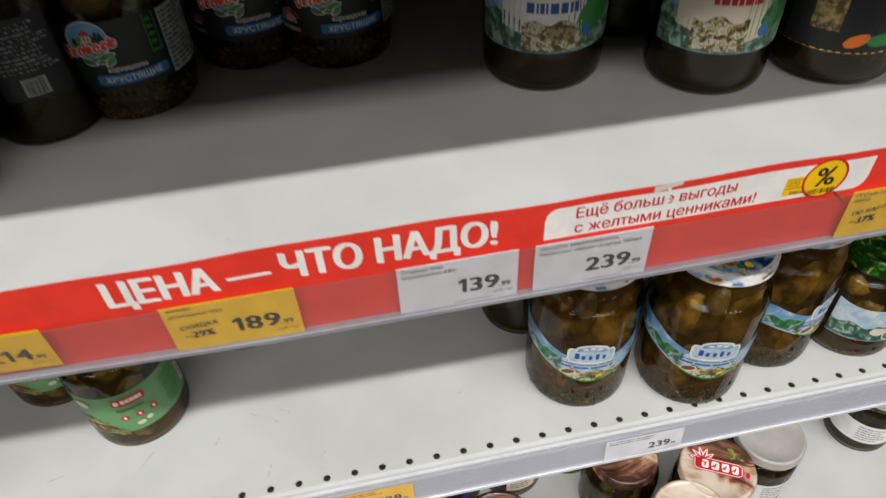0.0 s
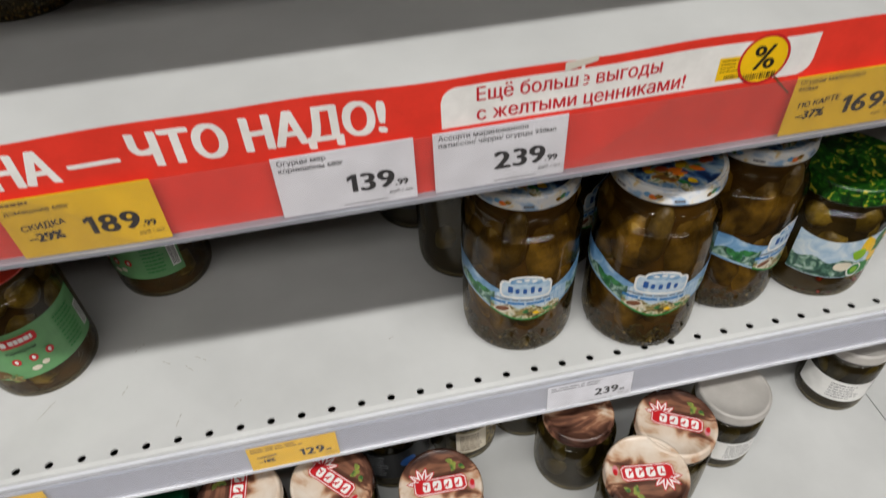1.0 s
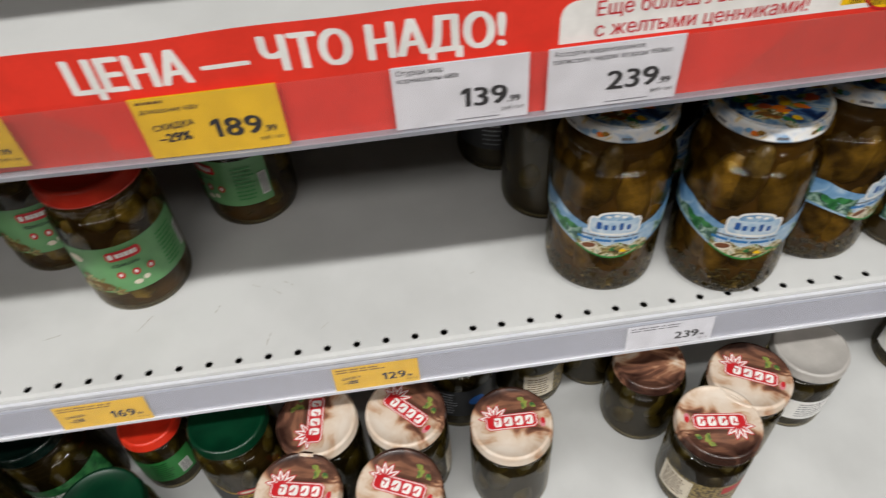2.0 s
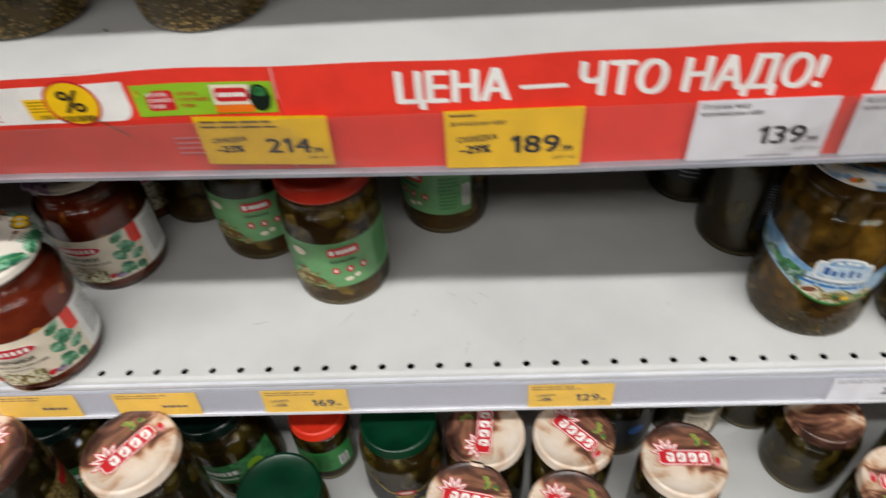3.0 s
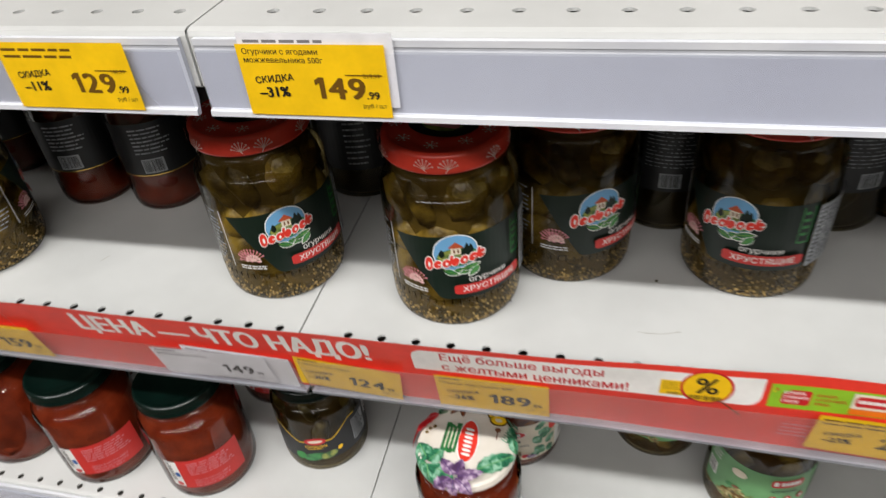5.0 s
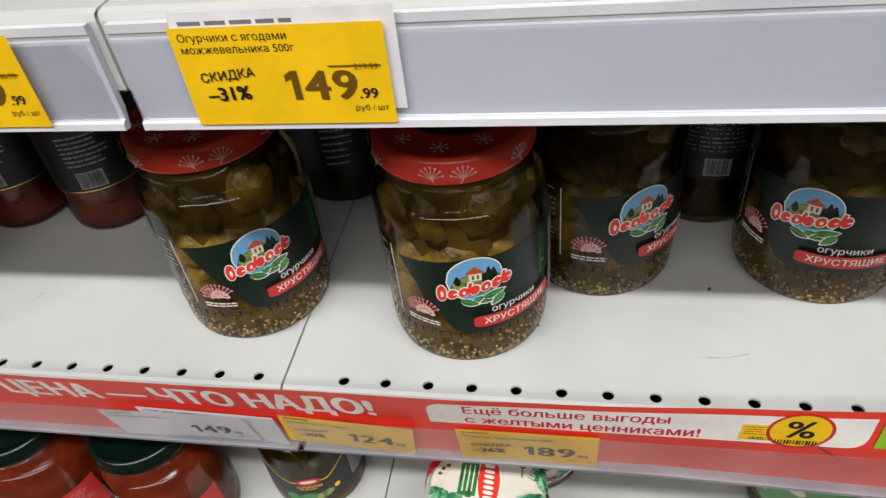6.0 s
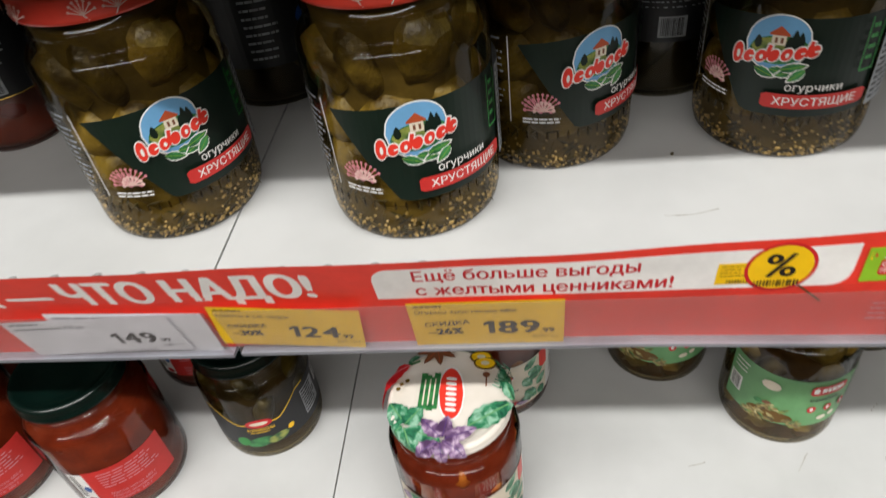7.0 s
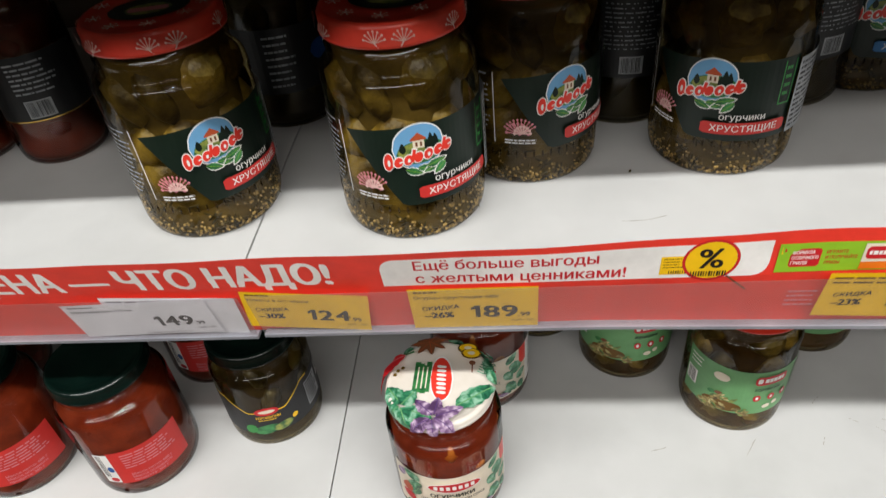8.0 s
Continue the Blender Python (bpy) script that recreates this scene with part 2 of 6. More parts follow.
# ---------------------------------------------------------------- mesh helpers
def finish(name, bm, mats, parent=None, label="", smooth=True):
    me = bpy.data.meshes.new(name)
    bm.normal_update()
    bm.to_mesh(me)
    bm.free()
    for m in (mats if isinstance(mats, (list, tuple)) else [mats]):
        me.materials.append(m)
    if smooth:
        for p in me.polygons:
            p.use_smooth = True
    ob = new(name, me)
    if parent is not None:
        ob.parent = parent
    if label:
        ob["label"] = label
    return ob


def part(name, bm, mats, parent, label="", smooth=True):
    return finish(name, bm, mats, parent, label, smooth)


def lathe(profile, seg=40, cap_bottom=False, cap_top=False, bm=None, wave=0.0, mat=0):
    """A body of revolution about z from (r, z) pairs."""
    bm = bm or bmesh.new()
    rings = []
    for r, z in profile:
        rings.append([bm.verts.new((r * math.cos(2 * math.pi * i / seg), r * math.sin(2 * math.pi * i / seg), z)) for i in range(seg)])
    for a, b in zip(rings, rings[1:]):
        for i in range(seg):
            f = bm.faces.new((a[i], a[(i + 1) % seg], b[(i + 1) % seg], b[i]))
            f.material_index = mat
    if cap_bottom:
        bm.faces.new(list(reversed(rings[0]))).material_index = mat
    if cap_top:
        bm.faces.new(rings[-1]).material_index = mat
    return bm


def box(bm, x0, x1, y0, y1, z0, z1, mat=0):
    v = [bm.verts.new(c) for c in ((x0, y0, z0), (x1, y0, z0), (x1, y1, z0), (x0, y1, z0), (x0, y0, z1), (x1, y0, z1), (x1, y1, z1), (x0, y1, z1))]
    for q in ((3, 2, 1, 0), (4, 5, 6, 7), (0, 1, 5, 4), (1, 2, 6, 5), (2, 3, 7, 6), (3, 0, 4, 7)):
        bm.faces.new([v[i] for i in q]).material_index = mat
    return bm


def extrude_profile(points, x0, x1, bm=None, mat=0, close=True):
    """A profile of (y, z) pairs drawn out along x."""
    bm = bm or bmesh.new()
    a = [bm.verts.new((x0, y, z)) for y, z in points]
    b = [bm.verts.new((x1, y, z)) for y, z in points]
    n = len(points)
    for i in range(n if close else n - 1):
        bm.faces.new((a[i], a[(i + 1) % n], b[(i + 1) % n], b[i])).material_index = mat
    if close:
        bm.faces.new(list(reversed(a))).material_index = mat
        bm.faces.new(b).material_index = mat
    return bm


def blob(bm, centre, size, rot, rng, seg=9, rings=6, mat=0, rough=0.06, cut=1.0):
    """A lumpy long body, such as a gherkin."""
    e = Euler(rot).to_matrix()
    grid = []
    for j in range(rings + 1):
        th = math.pi * j / rings
        ring = []
        for i in range(seg):
            ph = 2 * math.pi * i / seg
            k = 1 + rng.uniform(-rough, rough)
            v = Vector((size[0] * math.sin(th) * math.cos(ph) * k, size[1] * math.sin(th) * math.sin(ph) * k, size[2] * max(-cut, min(cut, math.cos(th)))))
            ring.append(Vector(centre) + e @ v)
            if j in (0, rings):
                break
        grid.append([bm.verts.new(p) for p in ring])
    for j in range(rings):
        a, b = grid[j], grid[j + 1]
        for i in range(seg):
            if len(a) == 1:
                f = (a[0], b[i], b[(i + 1) % seg])
            elif len(b) == 1:
                f = (a[i], b[0], a[(i + 1) % seg])
            else:
                f = (a[i], b[i], b[(i + 1) % seg], a[(i + 1) % seg])
            bm.faces.new(f).material_index = mat


from mathutils import geometry

TEXTS = {}


def text_shape(s, bold=0.0):
    """Flat mesh of a line of text at size 1, as points and faces, with its left and right ends. The outlines may cross: what they wind round is filled."""
    if s not in TEXTS:
        cu = bpy.data.curves.new("letters", "FONT")
        cu.body, cu.resolution_u, cu.fill_mode = s, 3, "NONE"
        ob = bpy.data.objects.new("letters", cu)
        scene.collection.objects.link(ob)
        bpy.context.view_layer.update()
        me = bpy.data.meshes.new_from_object(ob.evaluated_get(bpy.context.evaluated_depsgraph_get()))
        pts = [Vector(v.co[:2]) for v in me.vertices]
        edges = [tuple(sorted(e.vertices)) for e in me.edges]
        bpy.data.objects.remove(ob)
        bpy.data.meshes.remove(me)
        bpy.data.curves.remove(cu)
        # each outline is a run of points in order; its last point joins its first
        directed = [(e[0], e[1]) if e[1] == e[0] + 1 else (e[1], e[0]) for e in edges]
        out_pts, _, out_faces, *_ = geometry.delaunay_2d_cdt(pts, edges, [], 0, 1e-6)

        def winding(p):
            w = 0
            for a, c in directed:
                a, c = pts[a], pts[c]
                side = (c.x - a.x) * (p.y - a.y) - (p.x - a.x) * (c.y - a.y)
                if a.y <= p.y < c.y and side > 0:
                    w += 1
                elif c.y <= p.y < a.y and side < 0:
                    w -= 1
            return w
        faces = [tuple(f) for f in out_faces if winding(sum((out_pts[k] for k in f), Vector((0, 0))) / len(f))]
        xs = [p.x for p in out_pts] or [0]
        TEXTS[s] = ([tuple(p) for p in out_pts], faces, min(xs), max(xs))
    return TEXTS[s]


class Art:
    """Printed matter laid out flat in u (right) and v (up), then laid on a surface by a function of u, v and height."""

    def __init__(self):
        self.verts, self.faces, self.mats, self.names, self.count, self.held = [], [], [], [], 0, False

    def lift(self, h):
        """Each shape lies a little above those laid before it."""
        if not self.held:
            self.count += 1
        return h * 0.25 + self.count * 0.25

    def slot(self, m):
        if m not in self.names:
            self.names.append(m)
        return self.names.index(m)

    def strip(self, m, u0, u1, top, bot, n=6, h=1):
        k = self.slot(m)
        h = self.lift(h)
        base = len(self.verts)
        for i in range(n + 1):
            u = u0 + (u1 - u0) * i / n
            t = top(u) if callable(top) else top
            b = bot(u) if callable(bot) else bot
            self.verts += [(u, b, h), (u, t, h)]
        for i in range(n):
            a = base + 2 * i
            self.faces.append((a, a + 2, a + 3, a + 1))
            self.mats.append(k)

    def rect(self, m, u0, u1, v0, v1, h=1, n=6):
        self.strip(m, u0, u1, v1, v0, n, h)

    def ell(self, m, u, v, a, b, h=1, n=12, lean=0.0, lower=-1.0):
        def up(x):
            return v + b * math.sqrt(max(0.0, 1 - ((x - u) / a) ** 2)) + lean * (x - u)

        def down(x):
            return v + max(lower, -math.sqrt(max(0.0, 1 - ((x - u) / a) ** 2))) * b + lean * (x - u)
        self.strip(m, u - a, u + a, up, down, n, h)

    def pill(self, m, u0, u1, v0, v1, r, h=1, n=16, lean=0.0):
        def inset(x):
            d = min(x - u0, u1 - x)
            return 0.0 if d >= r else r - math.sqrt(max(0.0, r * r - (r - d) ** 2))
        self.strip(m, u0, u1, lambda x: v1 - inset(x) + lean * (x - u0), lambda x: v0 + inset(x) + lean * (x - u0), n, h)

    def ring(self, m, u, v, a, w, h=1, n=24):
        k = self.slot(m)
        h = self.lift(h)
        base = len(self.verts)
        for i in range(n):
            c, s = math.cos(2 * math.pi * i / n), math.sin(2 * math.pi * i / n)
            self.verts += [(u + a * c, v + a * s, h), (u + (a - w) * c, v + (a - w) * s, h)]
        for i in range(n):
            p, q = base + 2 * i, base + 2 * ((i + 1) % n)
            self.faces.append((p, q, q + 1, p + 1))
            self.mats.append(k)

    def leaf(self, m, u, v, length, width, angle, h=2, vein="", n=10, curl=0.0):
        """A pointed leaf from its stalk, with a paler middle vein."""
        k = self.slot(m)
        hh = self.lift(h)
        base = len(self.verts)
        mids = []
        x, y, a = u, v, angle
        for i in range(n + 1):
            s = i / n
            w = 0.5 * width * math.sin(math.pi * s ** 0.8) ** 0.8 * (1 + (0.10 if i % 2 else -0.04))
            self.verts += [(x - w * math.sin(a), y + w * math.cos(a), hh), (x, y, hh), (x + w * math.sin(a), y - w * math.cos(a), hh)]
            mids.append((x, y))
            a += curl / n
            x, y = x + length / n * math.cos(a), y + length / n * math.sin(a)
        for i in range(n):
            p = base + 3 * i
            self.faces += [(p + 1, p + 4, p + 3, p), (p + 2, p + 5, p + 4, p + 1)]
            self.mats += [k, k]
        if vein:
            for p, q in zip(mids, mids[1:-1]):
                self.line(vein, p[0], p[1], q[0], q[1], max(0.0003, width * 0.06), h)

    def line(self, m, u0, v0, u1, v1, w, h=1):
        d = Vector((u1 - u0, v1 - v0)).normalized() * w / 2
        k = self.slot(m)
        h = self.lift(h)
        b = len(self.verts)
        self.verts += [(u0 - d.y, v0 + d.x, h), (u0 + d.y, v0 - d.x, h), (u1 + d.y, v1 - d.x, h), (u1 - d.y, v1 + d.x, h)]
        self.faces.append((b, b + 1, b + 2, b + 3))
        self.mats.append(k)

    def text(self, m, s, u, v, size, h=2, bold=0.0, align="l", width=None, lean=0.0, slant=0.0, flip=False):
        if bold:
            k = 3 if bold < 0.02 else 5
            for i in range(k):
                d = bold * size * (2.0 * i / (k - 1) - 1.0)
                self.text(m, s, u + d, v + (0.35 * d if i % 2 else -0.35 * d), size, h, 0.0, align, width, lean, slant, flip)
            return
        pts, faces, x0, x1 = text_shape(s, 0.0)
        sx = size if width is None else width / max(1e-6, x1 - x0)
        w = (x1 - x0) * sx
        off = {"l": 0.0, "c": -w / 2, "r": -w}[align]
        k = self.slot(m)
        h = self.lift(h)
        b = len(self.verts)
        for x, y in pts:
            du = (x - x0) * sx + off + slant * y * size
            dv = y * size + lean * ((x - x0) * sx + off)
            if flip:
                du, dv = -du, -dv
            self.verts.append((u + du, v + dv, h))
        self.faces += [tuple(b + i for i in f) for f in faces]
        self.mats += [k] * len(faces)

    def bars(self, m, u0, u1, v0, v1, rows, h=2, seed=1, fill=0.55):
        """Lines of writing too small to read."""
        rng = random.Random(seed)
        self.count += 1
        self.held = True
        step = (v1 - v0) / rows
        for i in range(rows):
            v = v1 - step * (i + 0.5)
            u = u0
            end = u1 - rng.uniform(0, 0.25) * (u1 - u0)
            while u < end:
                w = min(rng.uniform(0.08, 0.26) * (u1 - u0), end - u)
                self.rect(m, u, u + w, v - step * fill / 2, v + step * fill / 2, h, 2)
                u += w + 0.03 * (u1 - u0)
        self.held = False

    def burst(self, m, u, v, r, n=11, w=0.0007, h=2, fan=2 * math.pi, start=0.0):
        for i in range(n):
            a = start + fan * i / n
            self.line(m, u, v, u + r * math.cos(a), v + r * math.sin(a), w, h)
            self.ell(m, u + r * math.cos(a), v + r * math.sin(a), w * 1.4, w * 1.4, h, 4)

    def barcode(self, m, u0, u1, v0, v1, n=16, h=2, seed=3):
        rng = random.Random(seed)
        self.count += 1
        self.held = True
        step = (u1 - u0) / n
        for i in range(n):
            self.rect(m, u0 + step * i, u0 + step * i + step * rng.uniform(0.3, 0.75), v0, v1, h, 1)
        self.held = False

    def make(self, name, place, parent=None, label=""):
        me = bpy.data.meshes.new(name)
        me.from_pydata([place(u, v, h) for u, v, h in self.verts], [], self.faces)
        for m in self.names:
            me.materials.append(M[m])
        me.polygons.foreach_set("material_index", self.mats)
        me.update()
        ob = new(name, me)
        if parent is not None:
            ob.parent = parent
        if label:
            ob["label"] = label
        return ob


def on_cylinder(R, layer=0.00005):
    """u runs round the jar from its front (-y) towards +x, v is the height."""
    def place(u, v, h):
        a, r = u / R, R + layer * h
        return (r * math.sin(a), -r * math.cos(a), v)
    return place


def on_lid(z, layer=0.00006):
    def place(u, v, h):
        return (u, v, z + layer * h)
    return place


def on_disc(z, rmax, layer=0.00005):
    """As on_lid, kept within a circle."""
    def place(u, v, h):
        r = math.hypot(u, v)
        k = 1.0 if r <= rmax else rmax / r
        return (u * k, v * k, z + layer * h)
    return place


def on_cap(H, r, layer=0.00005):
    """Print that covers a lid and turns down over its edge."""
    def place(u, v, h):
        d = math.hypot(u, v)
        a = math.atan2(v, u)
        top = H + 0.0009
        if d < r - 0.005:
            rr, z = d, top
        elif d < r:
            s = (d - r + 0.005) / 0.005
            rr, z = r - 0.005 + 0.0055 * s, top - 0.0026 * s * s
        else:
            rr, z = r + 0.0005, top - 0.0026 - (d - r)
        return ((rr + layer * h) * math.cos(a), (rr + layer * h) * math.sin(a), max(z, H - 0.0066) + layer * h * (d < r))
    return place


def empty(name, m, label, category, group="", kind=""):
    ob = new(name)
    ob.empty_display_size = 0.02
    ob.matrix_world = m
    return tagged(ob, label, category, group, kind)


# ---------------------------------------------------------------- the room
def slab(name, x0, x1, y0, y1, z0, z1, mat):
    return tagged(finish(name, box(bmesh.new(), x0, x1, y0, y1, z0, z1), M[mat], smooth=False), kind="structure")


tagged(slab("floor", ROOM_X0, ROOM_X1, ROOM_Y0, ROOM_Y1, FLOOR_Z - 0.1, FLOOR_Z, "floor"), "grey-beige tiled shop floor", "floor")
tagged(slab("ceiling", ROOM_X0, ROOM_X1, ROOM_Y0, ROOM_Y1, CEIL_Z, CEIL_Z + 0.1, "ceiling"), "plain grey shop ceiling", "ceiling")
tagged(slab("wall_north", ROOM_X0, ROOM_X1, ROOM_Y1, ROOM_Y1 + 0.1, FLOOR_Z, CEIL_Z, "wall"), "plain grey-brown wall behind the shelving", "wall")
tagged(slab("wall_south", ROOM_X0, ROOM_X1, ROOM_Y0 - 0.1, ROOM_Y0, FLOOR_Z, CEIL_Z, "wall"), "plain grey-brown wall across the aisle", "wall")
tagged(slab("wall_west", ROOM_X0 - 0.1, ROOM_X0, ROOM_Y0, ROOM_Y1, FLOOR_Z, CEIL_Z, "wall"), "plain grey-brown end wall", "wall")
tagged(slab("wall_east", ROOM_X1, ROOM_X1 + 0.1, ROOM_Y0, ROOM_Y1, FLOOR_Z, CEIL_Z, "wall"), "plain grey-brown end wall", "wall")

M["diffuser"], _nt, _p = base_mat("lamp_diffuser")
_p.inputs["Emission Color"].default_value = (1.0, 0.985, 0.955, 1)
_p.inputs["Emission Strength"].default_value = 4.0
for lamp_y, lamp_w, lamp_wide in LAMPS:
    half_w = lamp_wide / 2
    lamp = empty("ceiling_lamp", pose(-0.4, lamp_y, LAMP_Z), "long white linear lamp hung under the ceiling", "ceiling lamp", "ceiling lamps")
    part("housing", box(bmesh.new(), -3.25, 3.25, -half_w - 0.01, half_w + 0.01, 0.012, 0.09), M["lip"], lamp, smooth=False)
    part("diffuser", box(bmesh.new(), -3.2, 3.2, -half_w, half_w, 0.0, 0.011), M["diffuser"], lamp, smooth=False)
    for rx in (-2.4, 0.0, 2.4):
        part("hanger", box(bmesh.new(), rx - 0.01, rx + 0.01, -0.01, 0.01, 0.09, CEIL_Z - LAMP_Z - 0.001), M["steel"], lamp, smooth=False)


# ---------------------------------------------------------------- shelving
SEAM = -0.5365
Z_A, Z_B, Z_C, Z_D = 1.361, 1.1285, 0.850, 0.580
BACK_Y = 0.43
UNITS = ((SEAM - 1.25, SEAM - 0.0007), (SEAM + 0.0007, SEAM + 1.2493), (SEAM + 1.2507, SEAM + 2.5))
PITCH, HOLE_R = 0.025, 0.0033


def shelf_panel(x0, x1, first_hole, front, holes=True):
    """Sheet-steel shelf: top with a row of punched holes near the front, a rolled lip, an underside and end returns."""
    bm = bmesh.new()
    y_h, half, deep = 0.0, 0.0125, 0.0048
    ya, yb = y_h - deep, y_h + deep
    if holes:
        xs = []
        x = first_hole
        while x + half < x1 - 0.002:
            if x - half > x0 + 0.002:
                xs.append(x)
            x += PITCH
        lo, hi = xs[0] - half, xs[-1] + half
        for x in xs:
            seg = 12
            inner, outer, low = [], [], []
            for i in range(seg):
                a = 2 * math.pi * (i + 0.5) / seg
                c, s = math.cos(a), math.sin(a)
                k = 1.0 / max(abs(c) / half, abs(s) / deep)
                inner.append(bm.verts.new((x + HOLE_R * c, y_h + HOLE_R * s, 0)))
                low.append(bm.verts.new((x + HOLE_R * c, y_h + HOLE_R * s, -0.0016)))
                outer.append(bm.verts.new((x + k * c, y_h + k * s, 0)))
            for i in range(seg):
                j = (i + 1) % seg
                bm.faces.new((inner[i], outer[i], outer[j], inner[j]))
                bm.faces.new((low[i], inner[i], inner[j], low[j]))
            for sx in (-1, 1):
                for sy in (-1, 1):
                    near = sorted(outer, key=lambda v: (v.co.x - x - sx * half) ** 2 + (v.co.y - y_h - sy * deep) ** 2)[:2]
                    c = bm.verts.new((x + sx * half, y_h + sy * deep, 0))
                    f = bm.faces.new((near[0], near[1], c))
                    f.normal_update()
                    if f.normal.z < 0:
                        f.normal_flip()
        for a, b in ((x0, lo), (hi, x1)):
            bm.faces.new([bm.verts.new(p) for p in ((a, ya, 0), (b, ya, 0), (b, yb, 0), (a, yb, 0))])
    else:
        bm.faces.new([bm.verts.new(p) for p in ((x0, ya, 0), (x1, ya, 0), (x1, yb, 0), (x0, yb, 0))])
    bm.faces.new([bm.verts.new(p) for p in ((x0, yb, 0), (x1, yb, 0), (x1, BACK_Y - 0.0002, 0), (x0, BACK_Y - 0.0002, 0))])
    # rolled front edge and lip, then the underside
    prof = [(ya, 0.0), (min(front + 0.004, ya - 0.0003), 0.0), (front + 0.0008, -0.0010), (front, -0.0035), (front, -0.030), (front + 0.002, -0.0315), (front + 0.02, -0.0315)]
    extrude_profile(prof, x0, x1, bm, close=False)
    # underside and back edge take the darkened colour that cuts bounced light
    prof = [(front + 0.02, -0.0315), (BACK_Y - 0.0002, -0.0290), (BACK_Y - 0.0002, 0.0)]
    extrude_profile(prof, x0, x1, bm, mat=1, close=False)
    for x in (x0, x1):
        vs = [bm.verts.new((x, y, z)) for y, z in ((front, -0.0035), (front, -0.030), (front + 0.02, -0.0315), (BACK_Y - 0.0002, -0.029), (BACK_Y - 0.0002, 0), (ya, 0), (min(front + 0.004, ya - 0.0003), 0))]
        bm.faces.new(vs)
    bmesh.ops.remove_doubles(bm, verts=bm.verts, dist=0.00005)
    bmesh.ops.recalc_face_normals(bm, faces=bm.faces)
    return bm


RAIL_TOP, RAIL_BOT = -0.0035, -0.0440
FRONT = {"A": -0.0251, "B": -0.0080, "C": -0.0090, "D": -0.115}


def rail_y(front, z):
    """Face of the sloping price rail at a height below the shelf top."""
    return front - 0.0035 + (z - RAIL_TOP) * (0.10 if front in (FRONT["C"], FRONT["D"]) else 0.0)


def price_rail(x0, x1, front):
    def fy(z):
        return rail_y(front, z)
    pts = [(front - 0.0004, RAIL_TOP), (fy(RAIL_TOP), RAIL_TOP), (fy(-0.0068) + 0.0002, -0.0068), (fy(-0.0074) + 0.0005, -0.0074), (fy(-0.0084) + 0.0005, -0.0084), (fy(-0.009), -0.009),
           (fy(-0.0402), -0.0402), (fy(-0.0412) - 0.0022, -0.0412), (fy(RAIL_BOT) - 0.0024, RAIL_BOT), (fy(RAIL_BOT) + 0.001, RAIL_BOT - 0.0006), (front - 0.0004, -0.036)]
    bm = extrude_profile(pts, x0, x1)
    bm.faces.ensure_lookup_table()
    for i, f in enumerate(bm.faces):
        if i in (0, 1):
            f.material_index = 1
        elif i in (2, 3, 4):
            f.material_index = 2
        elif i in (6, 7, 8):
            f.material_index = 1
    bmesh.ops.recalc_face_normals(bm, faces=bm.faces)
    return bm


SHELF_WORDS = {"A": "empty upper shelf", "B": "shelf with red promotional strip", "C": "shelf with grey price rail", "D": "deep lowest shelf"}
for u, (ux0, ux1) in enumerate(UNITS):
    first = SEAM + 1.25 * (u - 1) + (0.0085 if u == 0 else 0.0115)
    for key, z in (("A", Z_A), ("B", Z_B), ("C", Z_C), ("D", Z_D)):
        front = FRONT[key]
        ob = empty("store_shelf", pose(0, 0, z), "white painted steel " + SHELF_WORDS[key], "shelf", "shelves of the gondola")
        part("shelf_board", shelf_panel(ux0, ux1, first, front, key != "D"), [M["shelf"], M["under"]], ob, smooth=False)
        part("price_rail", price_rail(ux0 + 0.0035, ux1 - 0.0030, front), [M["rail"], M["rail_edge"], M["groove"]], ob, "grey plastic price rail", smooth=False)
        if key in "AC":
            fy = rail_y
            pts = [(fy(front, -0.0095) - 0.0022, -0.0095), (fy(front, -0.0400) - 0.0022, -0.0400), (fy(front, -0.0400) - 0.0016, -0.0400), (fy(front, -0.0095) - 0.0016, -0.0095)]
            bm = extrude_profile(pts, ux0 + 0.0045, ux1 - 0.0040)
            bmesh.ops.recalc_face_normals(bm, faces=bm.faces)
            cover = part("clear_cover", bm, M["cover" if key == "A" else "cover_dull"], ob, "clear plastic cover of the price rail", smooth=False)
            cover.visible_shadow = False
    bp = empty("back_panel", pose((ux0 + ux1) / 2, BACK_Y, 0), "brownish grey steel back panel of the shelving", "panel", "back panels")
    w = (ux1 - ux0) / 2 - 0.001
    for z0, z1 in ((0.1, 0.5), (0.502, 0.9), (0.902, 1.3), (1.302, 1.7), (1.702, 2.1)):
        part("panel", box(bmesh.new(), -w, w, 0.0, 0.012, z0, z1), M["back"], bp, smooth=False)
for x in (UNITS[0][0], SEAM, SEAM + 1.25, UNITS[2][1]):
    up = empty("shelf_upright", pose(x, BACK_Y + 0.014, 0), "grey slotted steel upright behind the shelves", "upright", "uprights")
    bm = box(bmesh.new(), -0.03, 0.03, 0.0, 0.05, 0.0, 2.12)
    part("post", bm, M["steel"], up, smooth=False)
for u, (ux0, ux1) in enumerate(UNITS):
    pl = empty("shelf_plinth", pose(0, 0, 0), "white steel plinth under the lowest shelf", "plinth", "plinths")
    part("board", box(bmesh.new(), ux0, ux1, -0.10, BACK_Y, 0.0, Z_D - 0.034), M["shelf"], pl, smooth=False)


# ---------------------------------------------------------------- promotional strips and price cards
def strip_shift(x, v):
    """How far the clipped-on strips and holders stand back (+) or forward (-): towards -x they tuck under below the shelf edge and lean out above it."""
    h = v - Z_B - 0.002
    if h < 0:
        return -h * 0.22 * min(1.0, max(0.0, -x / 0.32))
    return -h * 0.26 * min(1.0, max(0.0, (-0.22 - x) / 0.20))


